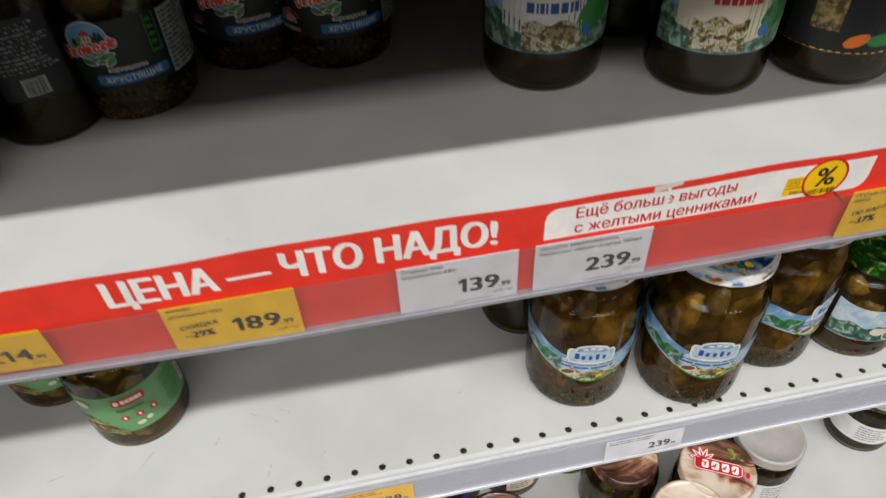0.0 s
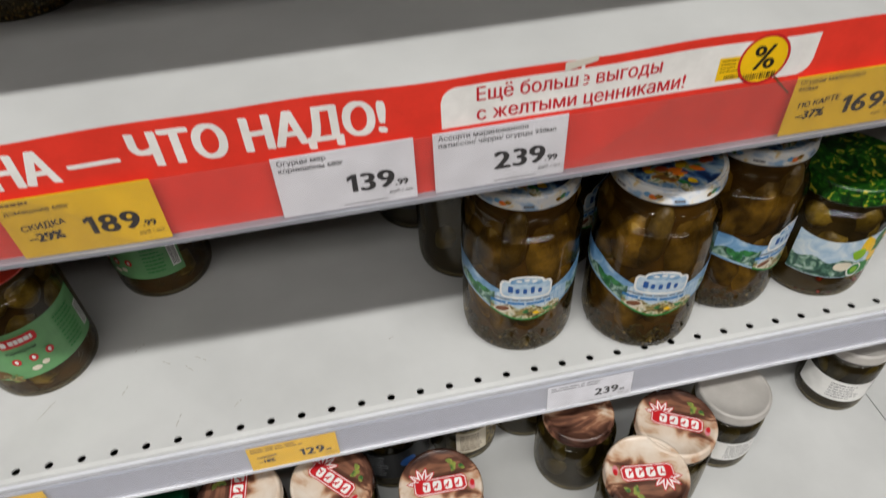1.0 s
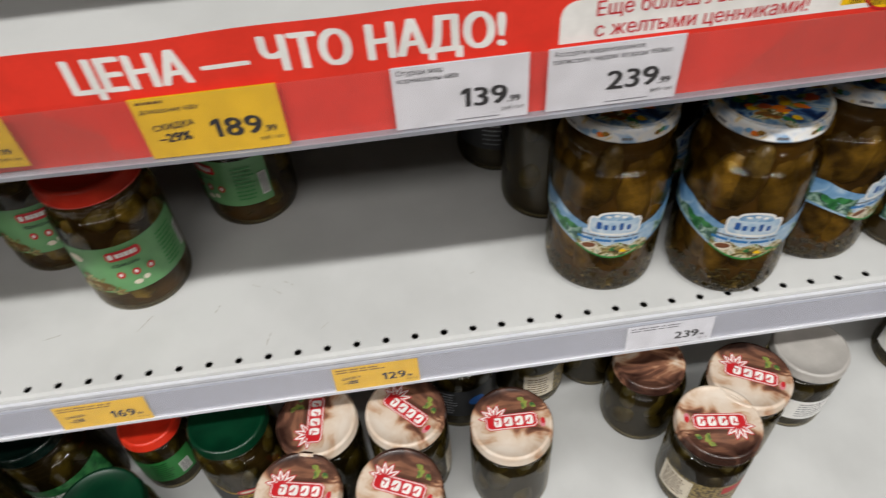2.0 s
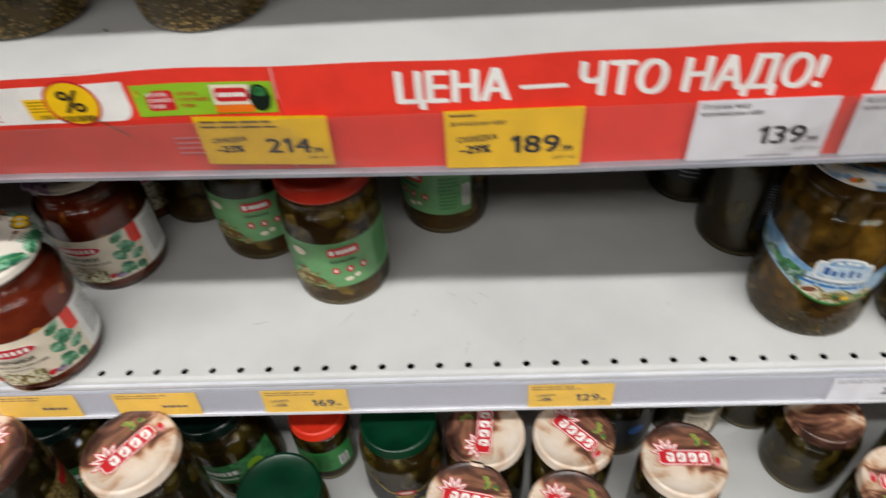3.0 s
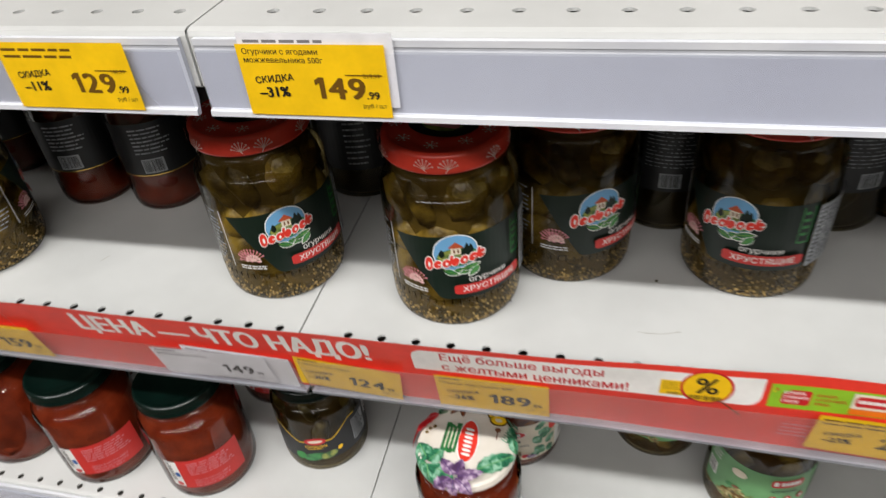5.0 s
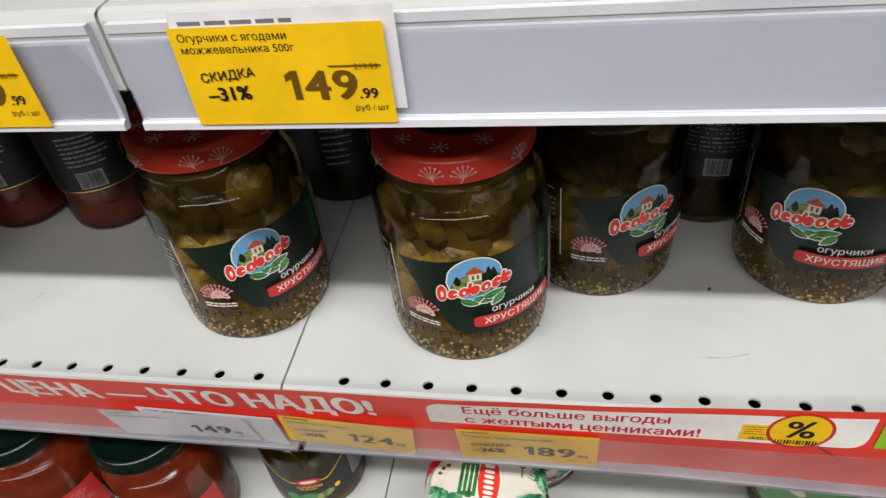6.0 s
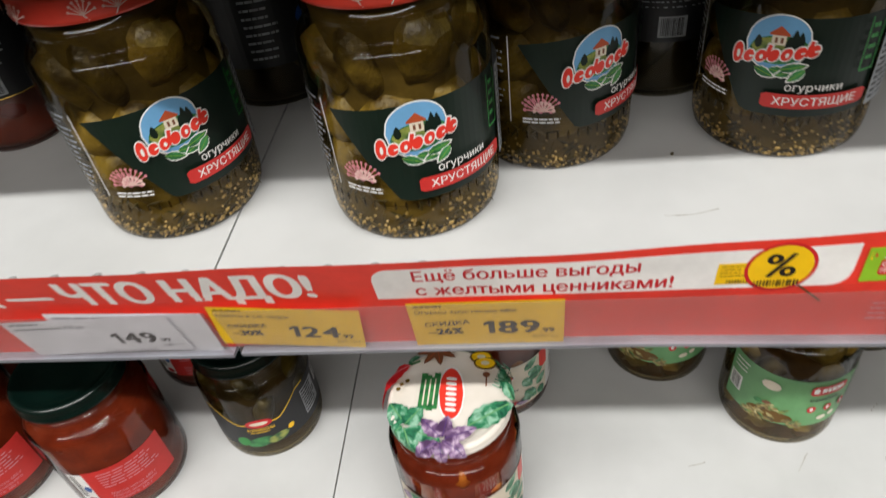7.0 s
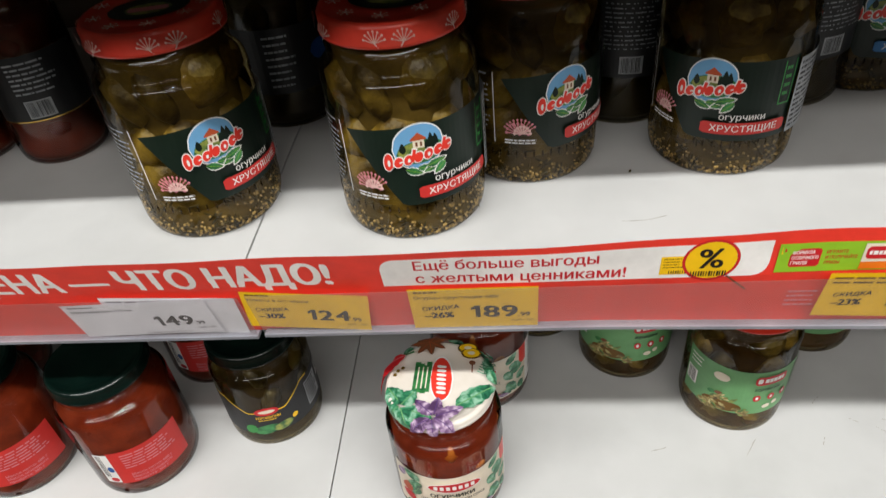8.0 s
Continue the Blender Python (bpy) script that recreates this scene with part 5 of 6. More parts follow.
def jar_blue_band():
    """Tall jar of cucumbers with a blue landscape band and a pictured lid."""
    R, H, neck = 0.0488, 0.176, 0.0420
    ob, lid = jar_base("pickle_jar", "tall jar of cucumbers with blue landscape label and pictured lid", "jar", R, H, neck, "lid_pale", "tall jars with blue labels", brine="brine_amber", lid_h=0.0125, lid_label="white lid with picture print")
    pickle_fill(ob, "pickle", "pickle_brown", R, H, 61, 22, (0.0165, 0.0160, 0.046), 2, 0.016, 0.25)
    tagged(part("dill", sprigs(R, 62, 260, 0.005, 0.032, 0.0070), M["herbs"], ob), kind="stuff")
    tagged(part("spice_pieces", specks(R, 64, 110, 0.003, 0.026, 0.0026), M["brine_dark"], ob), kind="stuff")
    tagged(part("garlic_pieces", specks(R, 65, 26, 0.004, 0.024, 0.0017), M["garlic_dull"], ob), kind="stuff")
    tagged(part("bay_leaf", sprigs(R, 63, 46, 0.004, 0.026, 0.011), M["pickle_dark"], ob), kind="stuff")
    e = Art()
    e.ell("lid_scene", 0, 0, neck - 0.0012, neck - 0.0012, 1, 40)
    e.ell("deep_blue", 0.002, 0.006, 0.022, 0.009, 2, 18)
    for k in range(5):
        e.pill("white", -0.0145 + 0.0066 * k, -0.0098 + 0.0066 * k, 0.002, 0.010, 0.001, 3, 5)
    rng = random.Random(12)
    for k in range(26):
        t = rng.uniform(3.3, 6.2)
        d = rng.uniform(0.014, 0.036)
        e.leaf(("leaf", "orange", "yellow", "meadow", "dish", "tile_roof")[k % 6], d * math.cos(t), d * math.sin(t), rng.uniform(0.007, 0.013), rng.uniform(0.004, 0.007), rng.uniform(-0.8, 0.8), 2)
    e.make("lid_print", on_cap(H - 0.0008, neck + 0.0012), lid)
    rim = Art()
    for i in range(12):
        u = i * 2 * math.pi * (neck + 0.0012) / 12
        if i % 2 == 0:
            rim.bars("grey_ink", u - 0.005, u + 0.005, H - 0.0098, H - 0.0066, 1, 1, i, 0.7)
        else:
            for k in range(3):
                rim.leaf(("orange", "gold", "leaf", "sky_blue")[(i + k) % 4], u + 0.004 * (k - 1), H - 0.0062, 0.0062, 0.0042, rng.uniform(-0.3, 0.5), 1, "", 6)
    rim.make("rim_print", on_cylinder(neck + 0.0013), lid)
    q = R * math.pi / 180
    a = Art()
    low = lambda u: 0.029 + 0.0195 * (1 - math.exp(-(abs(u) / (46 * q)) ** 2.0))
    a.strip("sky_band", -105 * q, 105 * q, lambda u: 0.0575 + 0.013 * min(1, (abs(u) / (64 * q)) ** 2), low, 44, 0)
    a.strip("pale_blue", -44 * q, 44 * q, lambda u: 0.0555 + 0.0018 * math.sin(u * 260), lambda u: low(u) + 0.003, 20, 1)
    a.strip("hills", -100 * q, -30 * q, lambda u: 0.0545 + 0.003 * math.sin(u * 200) - 0.10 * (u + 50 * q), lambda u: low(u) + 0.002, 18, 2)
    a.strip("hills", 44 * q, 100 * q, lambda u: 0.054 + 0.003 * math.sin(u * 230) + 0.08 * (u - 60 * q), lambda u: low(u) + 0.002, 18, 2)
    for uu, vv, an in ((-58, 0.0545, -0.5), (-52, 0.0555, -0.2), (-64, 0.0575, -0.7), (-47, 0.0530, 0.1), (-56, 0.0530, -0.9)):
        a.leaf("leaf", uu * q, vv, 0.011, 0.0055, an, 3)
    # pale cartouche over a blue nameplate
    a.pill("white", -25 * q, 25 * q, 0.0525, 0.0700, 0.004, 2, 22)
    a.ell("white", 0, 0.0690, 0.0150, 0.0070, 2, 18)
    a.pill("pale_blue", -23 * q, 23 * q, 0.0545, 0.0685, 0.003, 3, 22)
    a.ell("sky_band", 0, 0.0685, 0.0132, 0.0056, 3, 18)
    a.pill("pale_blue", -22 * q, 22 * q, 0.0550, 0.0672, 0.003, 3, 22)
    for k in range(3):
        a.ell("white", (-7 + 7 * k) * q, 0.0708 + (0.0012 if k == 1 else 0), 0.0024, 0.0012, 4, 8)
    for k, w in enumerate((4.6, 3.6, 3.6, 3.6, 3.6)):
        a.pill("deep_blue", (-17 + 7.0 * k) * q, (-17 + 7.0 * k + w) * q, 0.0580, 0.0650 if k in (0, 3) else 0.0630, 0.0008, 5, 5)
    a.line("deep_blue", -17 * q, 0.0607, 15 * q, 0.0607, 0.0009, 5)
    a.bars("grey_ink", -30 * q, 30 * q, 0.0498, 0.0520, 1, 4, 8, 0.6)
    a.bars("stripe_blue", -34 * q, 36 * q, 0.0456, 0.0486, 1, 3, 5, 0.8)
    a.strip("dish", -34 * q, 36 * q, lambda u: 0.0435 + 0.002 * math.sin(u * 330), lambda u: low(u) + 0.001, 22, 3)
    a.ell("cream", -22 * q, 0.0395, 0.0075, 0.0042, 4, 12, 0.25)
    a.ell("umber", -22 * q, 0.0402, 0.0060, 0.0026, 5, 10, 0.25)
    for k in range(7):
        a.leaf(("gherkin_print", "leaf", "gherkin_print", "yellow")[k % 4], (-8 + 5 * k) * q, 0.0365 + 0.0012 * (k % 3), 0.010, 0.0036, 0.35 - 0.1 * k, 4)
    a.strip("label_mid", -34 * q, 34 * q, lambda u: low(u) + 0.0018, low, 20, 4)
    wrap = on_cylinder(R + 0.0001)
    a.make("label", lambda u, v, h: wrap(u, v * 1.12 + 0.0165, h), ob, "blue landscape paper label")
    return ob


def jar_leafy_lid(cap="lid_leafy", words="jar of vegetables with leaf-patterned green lid and pale label"):
    R, H, neck = 0.0460, 0.128, 0.0420
    ob, lid = jar_base("vegetable_jar", words, "jar", R, H, neck, cap, "jars with leaf-patterned lids", lid_h=0.017, lid_label="green leaf-patterned lid")
    pickle_fill(ob, "vegetable_piece", "pickle", R, H, 71, 16, (0.0120, 0.011, 0.020), 3, 0.012)
    tagged(part("red_pieces", specks(R, 72, 26, 0.006, 0.03, 0.003), M["chili"], ob), kind="stuff")
    q = R * math.pi / 180
    a = Art()
    a.strip("pale_blue", -80 * q, 100 * q, lambda u: 0.066 + 0.006 * math.sin(u * 40), lambda u: 0.028, 36, 0)
    a.strip("hills", -80 * q, -4 * q, lambda u: 0.043 + 0.002 * math.sin(u * 240), 0.0285, 20, 1)
    a.ell("cream", -24 * q, 0.0385, 0.0085, 0.0040, 2, 12)
    a.strip("label_mid", -12 * q, 100 * q, 0.0405, 0.0285, 20, 2)
    for uu, vv, ln, w, an, m in ((-2, 0.050, 0.016, 0.012, 2.0, "yellow"), (0, 0.048, 0.018, 0.012, 0.9, "yellow"), (4, 0.049, 0.018, 0.011, 0.4, "leaf"), (-4, 0.047, 0.014, 0.010, 2.8, "lime"), (2, 0.046, 0.014, 0.010, -0.4, "yellow"), (6, 0.054, 0.014, 0.009, 1.3, "leaf"), (14, 0.058, 0.014, 0.008, 0.6, "yellow")):
        a.leaf(m, uu * q, vv, ln, w, an, 3, "lime" if m == "leaf" else "")
    a.pill("white", 12 * q, 66 * q, 0.0425, 0.0540, 0.005, 3, 16)
    a.bars("label_mid", 18 * q, 62 * q, 0.0450, 0.0515, 1, 4, 5, 0.9)
    a.ell("white", -10 * q, 0.0350, 0.0068, 0.0062, 3, 12)
    a.ell("label_mid", -10 * q, 0.0350, 0.0056, 0.0050, 4, 12)
    a.ell("lime", -10 * q, 0.0350, 0.0034, 0.0028, 5, 9)
    a.bars("white", 8 * q, 60 * q, 0.0305, 0.0380, 2, 3, 7, 0.4)
    wrap = on_cylinder(R + 0.0001)
    a.make("label", lambda u, v, h: wrap(u, 0.031 + (v - 0.028) * 1.32, h), ob, "blue and white paper label")
    return ob


def jar_photo_lid():
    """Low jar with a photograph printed on the lid under a red nameplate with a star."""
    R, H, neck = 0.0425, 0.128, 0.0405
    ob, lid = jar_base("mushroom_jar", "glass jar of mushrooms with photo-printed lid and red nameplate", "jar", R, H, neck, "lid_photo", "jars with photo-printed lids", brine="brine_dark", lid_label="lid printed with a brown photograph")
    pickle_fill(ob, "mushroom", "pickle_dark", R, H, 81, 16, (0.011, 0.011, 0.018), 3, 0.012)
    e = Art()
    for du, dv, an in ((-0.019, -0.021, 0.3), (-0.017, -0.019, 1.0), (-0.021, -0.019, 2.4), (-0.016, -0.023, -0.4)):
        e.leaf("meadow", du, dv, 0.0075, 0.0048, an, 2)
    e.ell("pink", -0.0305, 0.004, 0.0030, 0.0050, 2, 10, 0.2)
    e.ell("brand_red", -0.0310, 0.002, 0.0022, 0.0034, 3, 8, 0.2)
    plate = lambda m, d, r, h: e.pill(m, -0.0245 - d, 0.0245 + d, -0.0072 - d, 0.0064 + d, r, h, 14)
    star = lambda m, n, ln, w, h: [e.leaf(m, 0.0165, -0.0055, ln, w, -math.pi * (0.02 + 0.96 * k / (n - 1)), h, "", 6) for k in range(n)]
    star("brand_red", 6, 0.0165, 0.0064, 3)
    star("white", 6, 0.0150, 0.0046, 4)
    plate("brand_red", 0.0016, 0.0032, 5)
    plate("white", 0.0008, 0.0026, 6)
    plate("brand_red", 0.0, 0.0020, 7)
    star("brand_red", 6, 0.0125, 0.0018, 8)
    for u, w in ((-0.0215, 0.0075), (-0.0115, 0.0080), (-0.0010, 0.0085), (0.0100, 0.0075)):
        e.pill("white", u, u + w, -0.0054, 0.0046, 0.0020, 9, 8)
        e.line("brand_red", u + w * 0.45, -0.0012, u + w, 0.0022 if u < 0 else -0.003, 0.0014, 10)
        e.line("brand_red", u + w * 0.40, -0.0030, u + w * 0.62, 0.0024, 0.0013, 10)
    e.make("lid_print", on_disc(H - 0.0012, neck - 0.005), lid)
    q = R * math.pi / 180
    a = Art()
    a.rect("photo", -80 * q, 80 * q, 0.022, 0.070, 0, 30)
    a.rect("cream", -80 * q, -30 * q, 0.024, 0.066, 1, 12)
    a.rect("brand_red", 10 * q, 50 * q, 0.052, 0.066, 1, 8)
    a.bars("brown_ink", -74 * q, -36 * q, 0.028, 0.062, 7, 2, 6, 0.4)
    a.make("label", on_cylinder(R + 0.0001), ob, "brown paper label")
    return ob


def jar_plain(name, words, R, H, neck, cap, fill, group, label="", fill_mat="pickle_dark", brine="brine_dark", seed=90, glass="glass"):
    """Plainer jars that stand in the shade or are seen from above."""
    ob, lid = jar_base(name, words, "jar", R, H, neck, cap, group, glass, brine, fill_r=0.88 if fill == "t" else 0.84)
    if fill == "p":
        pickle_fill(ob, "pickle", fill_mat, R, H, seed, 15, (0.012, 0.011, 0.022), 2, 0.014)
    else:
        tomato_fill(ob, "tomato", fill_mat, R, H, seed, 18, 0.014)
    if cap == "gold":
        e = Art()
        e.ell("label_black", 0, 0, neck - 0.003, neck - 0.003, 1, 28)
        e.make("lid_print", on_lid(H), lid)
    q = R * math.pi / 180
    a = Art()
    if label == "barcode":
        a.rect("label_black", -60 * q, 70 * q, 0.040, 0.090, 0, 24)
        a.rect("silver", -20 * q, 12 * q, 0.042, 0.056, 1, 8)
        a.barcode("black", -18 * q, 10 * q, 0.043, 0.055, 16, 2)
        a.bars("silver", -24 * q, 30 * q, 0.060, 0.086, 7, 1, 5, 0.35)
        a.strip("gold", -60 * q, 70 * q, 0.0402, 0.0392, 20, 2)
    elif label == "grey":
        a.rect("label_black", -30 * q, 34 * q, 0.040, 0.098, 0, 16)
        a.bars("silver", -26 * q, 30 * q, 0.060, 0.095, 11, 1, 5, 0.22)
        a.rect("silver", -10 * q, 12 * q, 0.043, 0.056, 1, 5)
        a.barcode("black", -8 * q, 10 * q, 0.044, 0.055, 14, 2)
    elif label == "green":
        a.rect("label_mid", -70 * q, 60 * q, 0.026, 0.068, 0, 26)
        a.bars("label_dark", -20 * q, 16 * q, 0.030, 0.064, 8, 1, 5, 0.35)
        a.rect("white", 26 * q, 46 * q, 0.030, 0.050, 1, 5)
        a.barcode("black", 28 * q, 44 * q, 0.031, 0.049, 12, 2)
    elif label == "greenword":
        a.rect("leaf", -75 * q, 80 * q, 0.044, 0.082, 0, 26)
        a.bars("white", -30 * q, 24 * q, 0.059, 0.069, 1, 1, 8, 0.8)
        a.bars("white", -26 * q, 22 * q, 0.050, 0.055, 1, 1, 5, 0.5)
        a.ell("lime", 45 * q, 0.060, 0.010, 0.012, 1, 10)
    elif label == "white":
        a.rect("white", -85 * q, 85 * q, 0.026, 0.062, 0, 30)
        a.bars("grey_ink", -30 * q, 20 * q, 0.030, 0.058, 6, 1, 5, 0.35)
        a.bars("grey_ink", 40 * q, 76 * q, 0.030, 0.058, 6, 1, 9, 0.35)
    elif label == "bluegreen":
        a.rect("sky_band", -80 * q, 80 * q, 0.036, 0.096, 0, 30)
        a.strip("hills", -80 * q, 80 * q, lambda u: 0.062 + 0.004 * math.sin(u * 110), 0.0365, 30, 1)
        a.strip("white", -50 * q, 50 * q, lambda u: 0.090, lambda u: 0.044 + abs(u) * 0.25, 20, 1)
        a.bars("deep_blue", -26 * q, 40 * q, 0.066, 0.076, 1, 2, 4, 0.8)
        a.strip("dish", -30 * q, 26 * q, lambda u: 0.060 + 0.002 * math.sin(u * 300), 0.038, 22, 2)
        a.ell("label_mid", 40 * q, 0.064, 0.018, 0.014, 2, 12, 0.3)
        a.ell("photo", 6 * q, 0.052, 0.012, 0.006, 3, 10)
        a.ell("stripe_blue", 30 * q, 0.051, 0.005, 0.005, 4, 9)
    elif label == "greenland":
        a.rect("sky_band", -80 * q, 80 * q, 0.038, 0.096, 0, 30)
        a.strip("hills", -80 * q, 80 * q, lambda u: 0.064 + 0.005 * math.sin(u * 90 + 1.0), 0.0385, 30, 1)
        a.strip("label_green", -10 * q, 80 * q, 0.094, lambda u: 0.046 + 0.006 * math.sin(u * 90), 16, 1)
        a.strip("cream", -60 * q, 20 * q, lambda u: 0.090, lambda u: 0.046 + abs(u) * 0.2, 16, 2)
        a.bars("brand_red", -30 * q, 14 * q, 0.074, 0.082, 1, 3, 4, 0.8)
        a.strip("dish", -44 * q, 4 * q, lambda u: 0.064 + 0.003 * math.sin(u * 260), 0.040, 18, 3)
        a.ell("leaf", 34 * q, 0.066, 0.016, 0.012, 3, 12, 0.3)
        a.ell("stripe_blue", 20 * q, 0.054, 0.005, 0.005, 4, 9)
    elif label == "blackorange":
        a.rect("label_black", -80 * q, 90 * q, 0.030, 0.092, 0, 30)
        a.strip("gold", -80 * q, 90 * q, 0.0308, 0.0298, 24, 1)
        a.ell("orange", -20 * q, 0.040, 0.009, 0.005, 1, 9, 0.3)
        a.ell("label_mid", 2 * q, 0.040, 0.013, 0.005, 1, 9)
        a.ell("brand_red", 10 * q, 0.052, 0.005, 0.006, 1, 9)
        a.text("white", "огурчики", 8 * q, 0.041, 0.009, 2, bold=0.004, width=0.034)
        a.rect("photo", -60 * q, -36 * q, 0.046, 0.086, 1, 6)
    elif label == "dark":
        a.rect("label_black", -80 * q, 80 * q, 0.032, 0.084, 0, 28)
        a.bars("silver", -40 * q, -10 * q, 0.036, 0.080, 8, 1, 5, 0.3)
        a.ell("deep_blue", 20 * q, 0.060, 0.010, 0.008, 1, 9)
    if a.faces:
        a.make("label", on_cylinder(R + 0.0001), ob)
    return ob


MADE = {}


def put_jar(kind, x, y, z, turn=0.0, tilt_x=0.0, tilt_y=0.0, words=""):
    """Stands a jar of a kind on a shelf; turn: degrees by which its label faces towards +x."""
    m = pose(x, y, z + 0.0003, tilt_x, tilt_y, turn)
    if kind not in MADE:
        MADE[kind] = KINDS[kind]()
        ob = MADE[kind]
        ob.matrix_world = m
    else:
        ob = copy_thing(MADE[kind], m)
    if words:
        ob["label"] = words
    return ob


KINDS = {
    "crunchy": jar_crunchy,
    "crunchy_blue": lambda: jar_crunchy("stripe_blue", "корнишоны", 9),
    "gherkin_green": jar_gherkin_green,
    "tomato_cream": jar_tomato_cream,
    "black_yellow": jar_black_yellow,
    "black_yellow_tall": lambda: jar_black_yellow("lid_green", 0.132, "plain green lid"),
    "tomato_red": jar_tomato_red,
    "blue_band": jar_blue_band,
    "leafy": jar_leafy_lid,
    "photo_lid": jar_photo_lid,
    "slim": lambda: jar_plain("tomato_jar", "slim glass jar of red vegetables with black barcode label", 0.0350, 0.150, 0.0310, "lid_black", "t", "slim jars with black labels", "barcode", "chili", "tomato", 91, "glass_red"),
    "grey_label": lambda: jar_plain("pickle_jar", "tall glass jar of dark pickles with grey barcode label", 0.0430, 0.150, 0.0380, "lid_black", "p", "jars with grey labels", "grey", seed=92),
    "dark": lambda: jar_plain("pickle_jar", "glass jar of dark pickles with black label", 0.0430, 0.135, 0.0390, "lid_bottle", "p", "jars with dark labels", "dark", seed=93),
    "tall_blue": lambda: jar_plain("pickle_jar", "tall glass jar of pickles with pale blue landscape label", 0.0480, 0.160, 0.0410, "lid_white", "p", "tall jars with pale labels", "bluegreen", seed=94),
    "tall_green": lambda: jar_plain("pickle_jar", "tall glass jar of pickles with green landscape label", 0.0470, 0.158, 0.0410, "lid_white", "p", "tall jars with pale labels", "greenland", seed=104),
    "dark_low": lambda: jar_plain("mushroom_jar", "low dark glass jar with printed gold-rimmed lid", 0.0440, 0.107, 0.0375, "lid_photo", "p", "low dark jars", "", seed=105),
    "black_top": lambda: jar_plain("vegetable_jar", "glass jar of vegetables with plain black lid", 0.0420, 0.125, 0.0400, "lid_black", "t", "jars with black lids", "dark", "chili", "tomato", 106, "glass_red"),
    "dark_top": lambda: jar_plain("tomato_jar", "glass jar of tomatoes with dark green lid", 0.0430, 0.128, 0.0410, "lid_bottle", "t", "jars of tomatoes", "", "chili", "tomato", 107, "glass_red"),
    "wide_black": lambda: jar_plain("pickle_jar", "wide glass jar of pickles with black and orange label", 0.0500, 0.150, 0.0430, "lid_black", "p", "wide jars with black labels", "blackorange", seed=95),
    "green_lid": lambda: jar_plain("pickle_jar", "glass jar of pickles with plain dark green lid", 0.0440, 0.132, 0.0410, "lid_green", "p", "jars with plain green lids", "dark", seed=96),
    "red_lid_small": lambda: jar_plain("gherkin_jar", "small glass jar of capers with red lid and green label", 0.0340, 0.104, 0.0310, "lid_scarlet", "p", "small jars with red lids", "green", seed=97),
    "green_word": lambda: jar_plain("pickle_jar", "glass jar of cucumbers with bright green wrap label", 0.0460, 0.140, 0.0400, "lid_bottle", "p", "jars with green wrap labels", "greenword", seed=98),
    "white_lid": lambda: jar_plain("vegetable_jar", "glass jar of dark vegetables with white lid and white label", 0.0400, 0.112, 0.0385, "lid_white", "p", "jars with white lids", "white", seed=99),
    "gold_lid": lambda: jar_plain("tomato_jar", "glass jar of tomatoes with black lid rimmed in gold", 0.0420, 0.128, 0.0400, "gold", "t", "jars with gold-rimmed lids", "", "chili", "tomato", 100, "glass_red"),
    "bright_lid": lambda: jar_plain("vegetable_jar", "glass jar of tomatoes with bright green lid", 0.0410, 0.126, 0.0400, "lid_bright", "t", "jars with bright green lids", "", "chili", "tomato", 101, "glass_red"),
}

# upper stocked shelf
put_jar("crunchy", -0.432, 0.061, Z_B, -12)
put_jar("crunchy", -0.574, 0.070, Z_B, 11)
put_jar("crunchy", -0.354, 0.117, Z_B, 2)
put_jar("crunchy", -0.223, 0.116, Z_B, -55)
put_jar("grey_label", -0.280, 0.187, Z_B, -2)
put_jar("dark", -0.548, 0.208, Z_B, 40)
put_jar("crunchy_blue", -0.090, 0.220, Z_B, -40)
put_jar("grey_label", -0.155, 0.198, Z_B, 20)
put_jar("crunchy_blue", 0.000, 0.274, Z_B, -40)
put_jar("crunchy_blue", 0.075, 0.256, Z_B, -40)
put_jar("tall_blue", 0.235, 0.178, Z_B, -8)
put_jar("wide_black", 0.459, 0.130, Z_B, 0)
put_jar("tall_green", 0.357, 0.139, Z_B, -4)
put_jar("dark", 0.322, 0.240, Z_B, 0)
put_jar("slim", -0.810, 0.162, Z_B, 20)
put_jar("slim", -0.731, 0.162, Z_B, 30)
put_jar("slim", -0.935, 0.205, Z_B, 20)
put_jar("crunchy", -0.852, 0.058, Z_B, 120)

# middle shelf
put_jar("gherkin_green", -0.169, 0.111, Z_C, -2)
put_jar("gherkin_green", -0.257, 0.174, Z_C, -4)
put_jar("gherkin_green", -0.071, 0.203, Z_C, -62)
put_jar("gherkin_green", -0.340, 0.232, Z_C, 150)
put_jar("tomato_cream", -0.428, 0.025, Z_C, 18)
put_jar("tomato_cream", -0.402, 0.140, Z_C, 2)
put_jar("tomato_cream", -0.408, 0.234, Z_C, 60)
put_jar("black_yellow", -0.605, 0.102, Z_C, 14)
put_jar("tomato_red", -0.720, 0.053, Z_C, 36)
put_jar("tomato_red", -0.840, 0.049, Z_C, 40)
put_jar("tomato_red", -0.690, 0.180, Z_C, 20)
put_jar("tomato_red", -0.955, 0.055, Z_C, 150)
put_jar("bright_lid", -0.920, 0.165, Z_C, 0)
put_jar("blue_band", 0.252, 0.064, Z_C, -10)
put_jar("blue_band", 0.358, 0.043, Z_C, -12)
put_jar("blue_band", 0.447, 0.066, Z_C, 30)
put_jar("leafy", 0.538, 0.056, Z_C, 14)
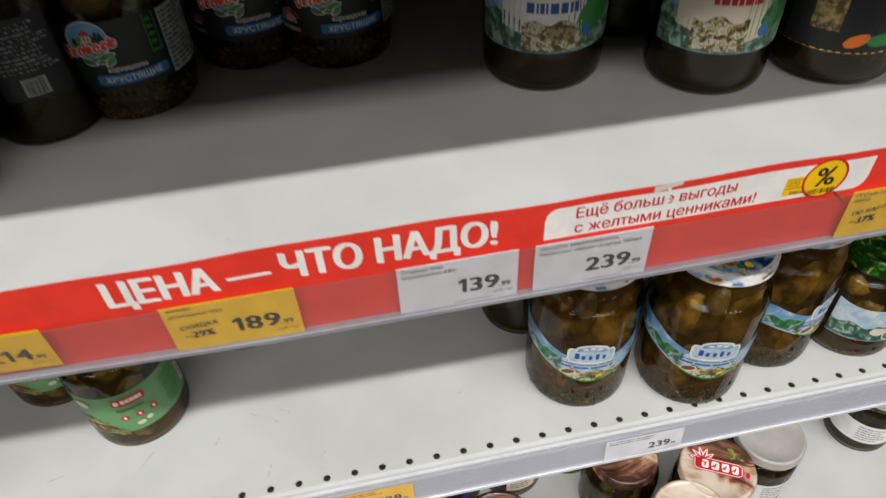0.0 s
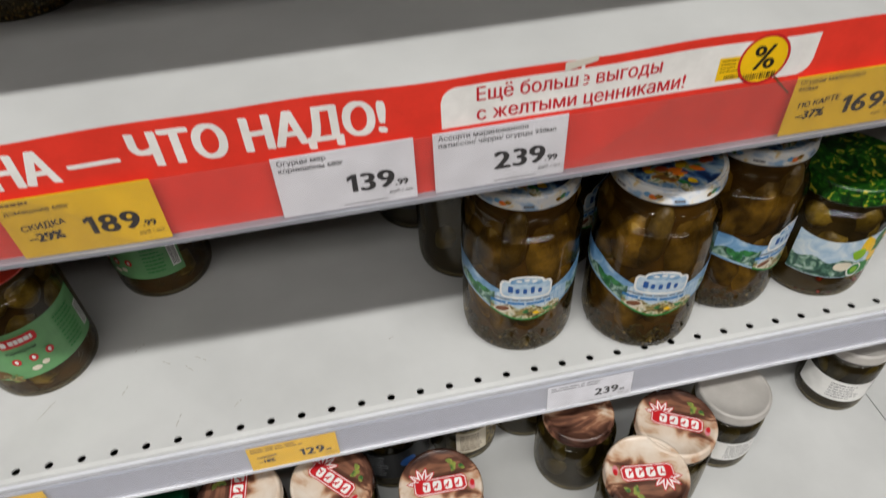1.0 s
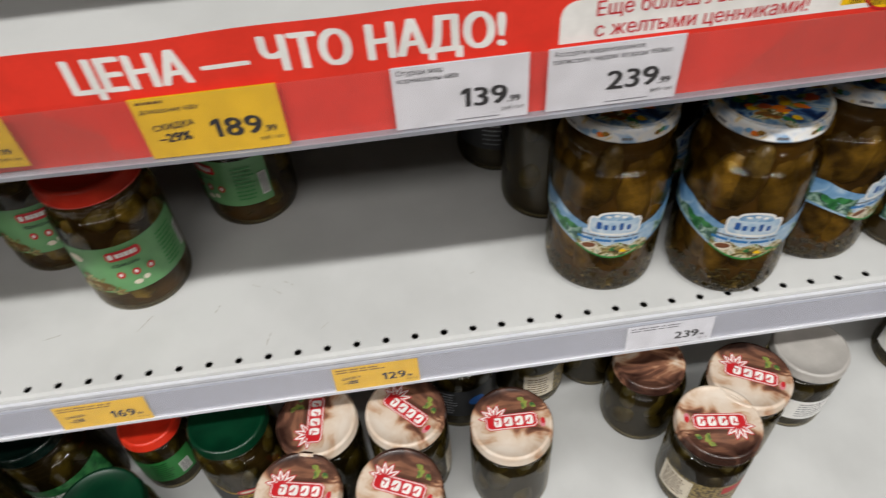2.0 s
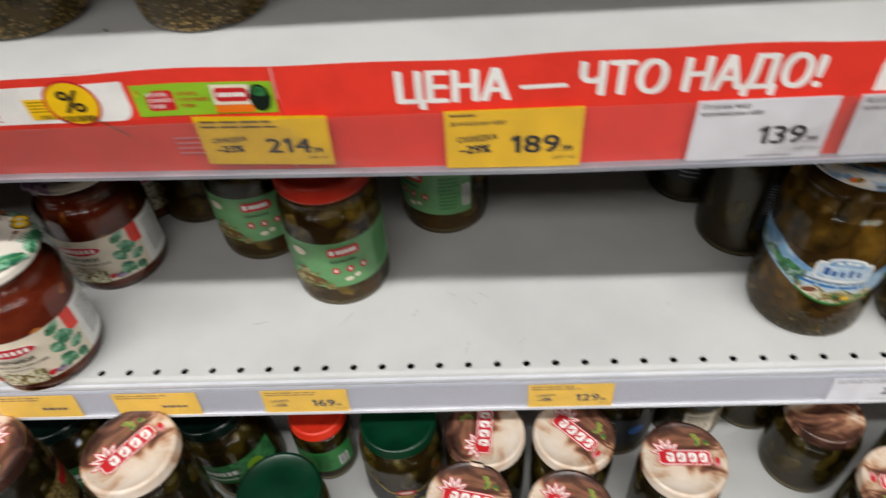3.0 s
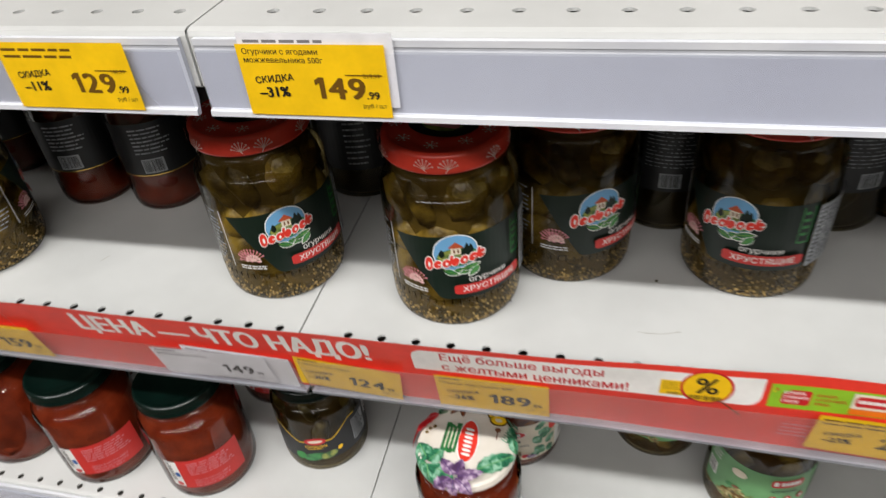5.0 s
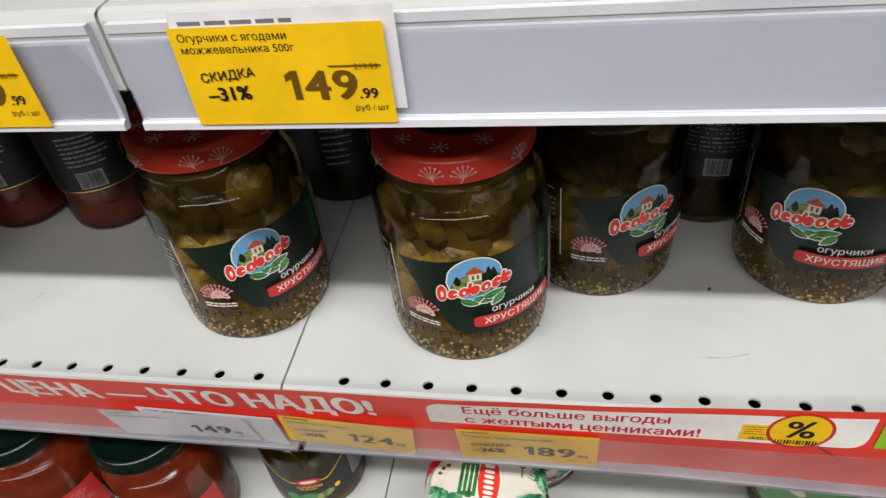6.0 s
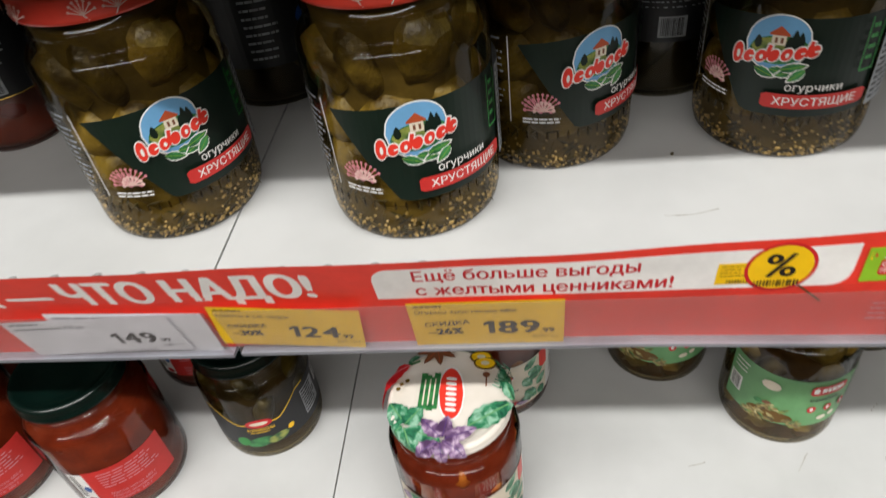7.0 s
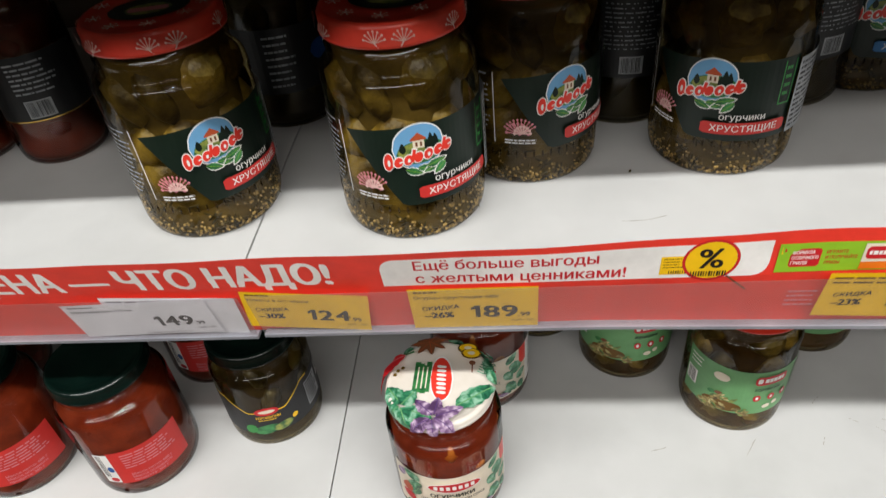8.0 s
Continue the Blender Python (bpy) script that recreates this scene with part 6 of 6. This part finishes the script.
put_jar("grey_label", 0.222, 0.155, Z_C, 20)
put_jar("dark", 0.189, 0.235, Z_C, 10)
put_jar("blue_band", 0.310, 0.150, Z_C, 40)
put_jar("blue_band", 0.410, 0.155, Z_C, -60)

# lowest shelf
put_jar("photo_lid", 0.158, -0.016, Z_D, 178)
put_jar("photo_lid", 0.358, -0.047, Z_D, -8)
put_jar("photo_lid", -0.055, -0.055, Z_D, 168)
put_jar("photo_lid", 0.041, -0.066, Z_D, 156)
put_jar("photo_lid", -0.037, 0.018, Z_D, -95)
put_jar("photo_lid", 0.054, 0.014, Z_D, 135)
put_jar("photo_lid", 0.410, -0.002, Z_D, 152)
put_jar("green_lid", -0.240, -0.045, Z_D, 0)
put_jar("black_yellow_tall", -0.128, 0.032, Z_D, 6)
put_jar("red_lid_small", -0.223, 0.061, Z_D, 10)
put_jar("white_lid", 0.496, 0.030, Z_D, 10)
put_jar("white_lid", 0.672, 0.068, Z_D, -20)
put_jar("dark_low", 0.323, 0.045, Z_D, 0)
put_jar("dark_low", 0.286, 0.125, Z_D, 0)
put_jar("dark_low", -0.346, -0.055, Z_D, 0)
put_jar("photo_lid", -0.346, -0.055, Z_D + 0.107, 232)
put_jar("dark_low", -0.481, -0.058, Z_D, 0)
put_jar("photo_lid", -0.481, -0.058, Z_D + 0.107, 90)
put_jar("green_word", -0.318, 0.052, Z_D, 0, 0, -6)
put_jar("dark_low", -0.415, 0.040, Z_D, 0)
put_jar("green_word", -0.505, 0.050, Z_D, 20)
put_jar("dark_top", -0.585, -0.020, Z_D, 0)
put_jar("gold_lid", -0.781, 0.017, Z_D, 0)
put_jar("dark_top", -0.880, 0.012, Z_D, 0)
put_jar("dark_top", -0.690, 0.020, Z_D, 0)
put_jar("black_top", -0.800, -0.075, Z_D, 0)
put_jar("bright_lid", -0.977, -0.012, Z_D, 0)
put_jar("bright_lid", -0.985, 0.080, Z_D, 0)
put_jar("green_lid", 0.118, 0.095, Z_D, 0)
put_jar("photo_lid", 0.205, 0.110, Z_D, 60)
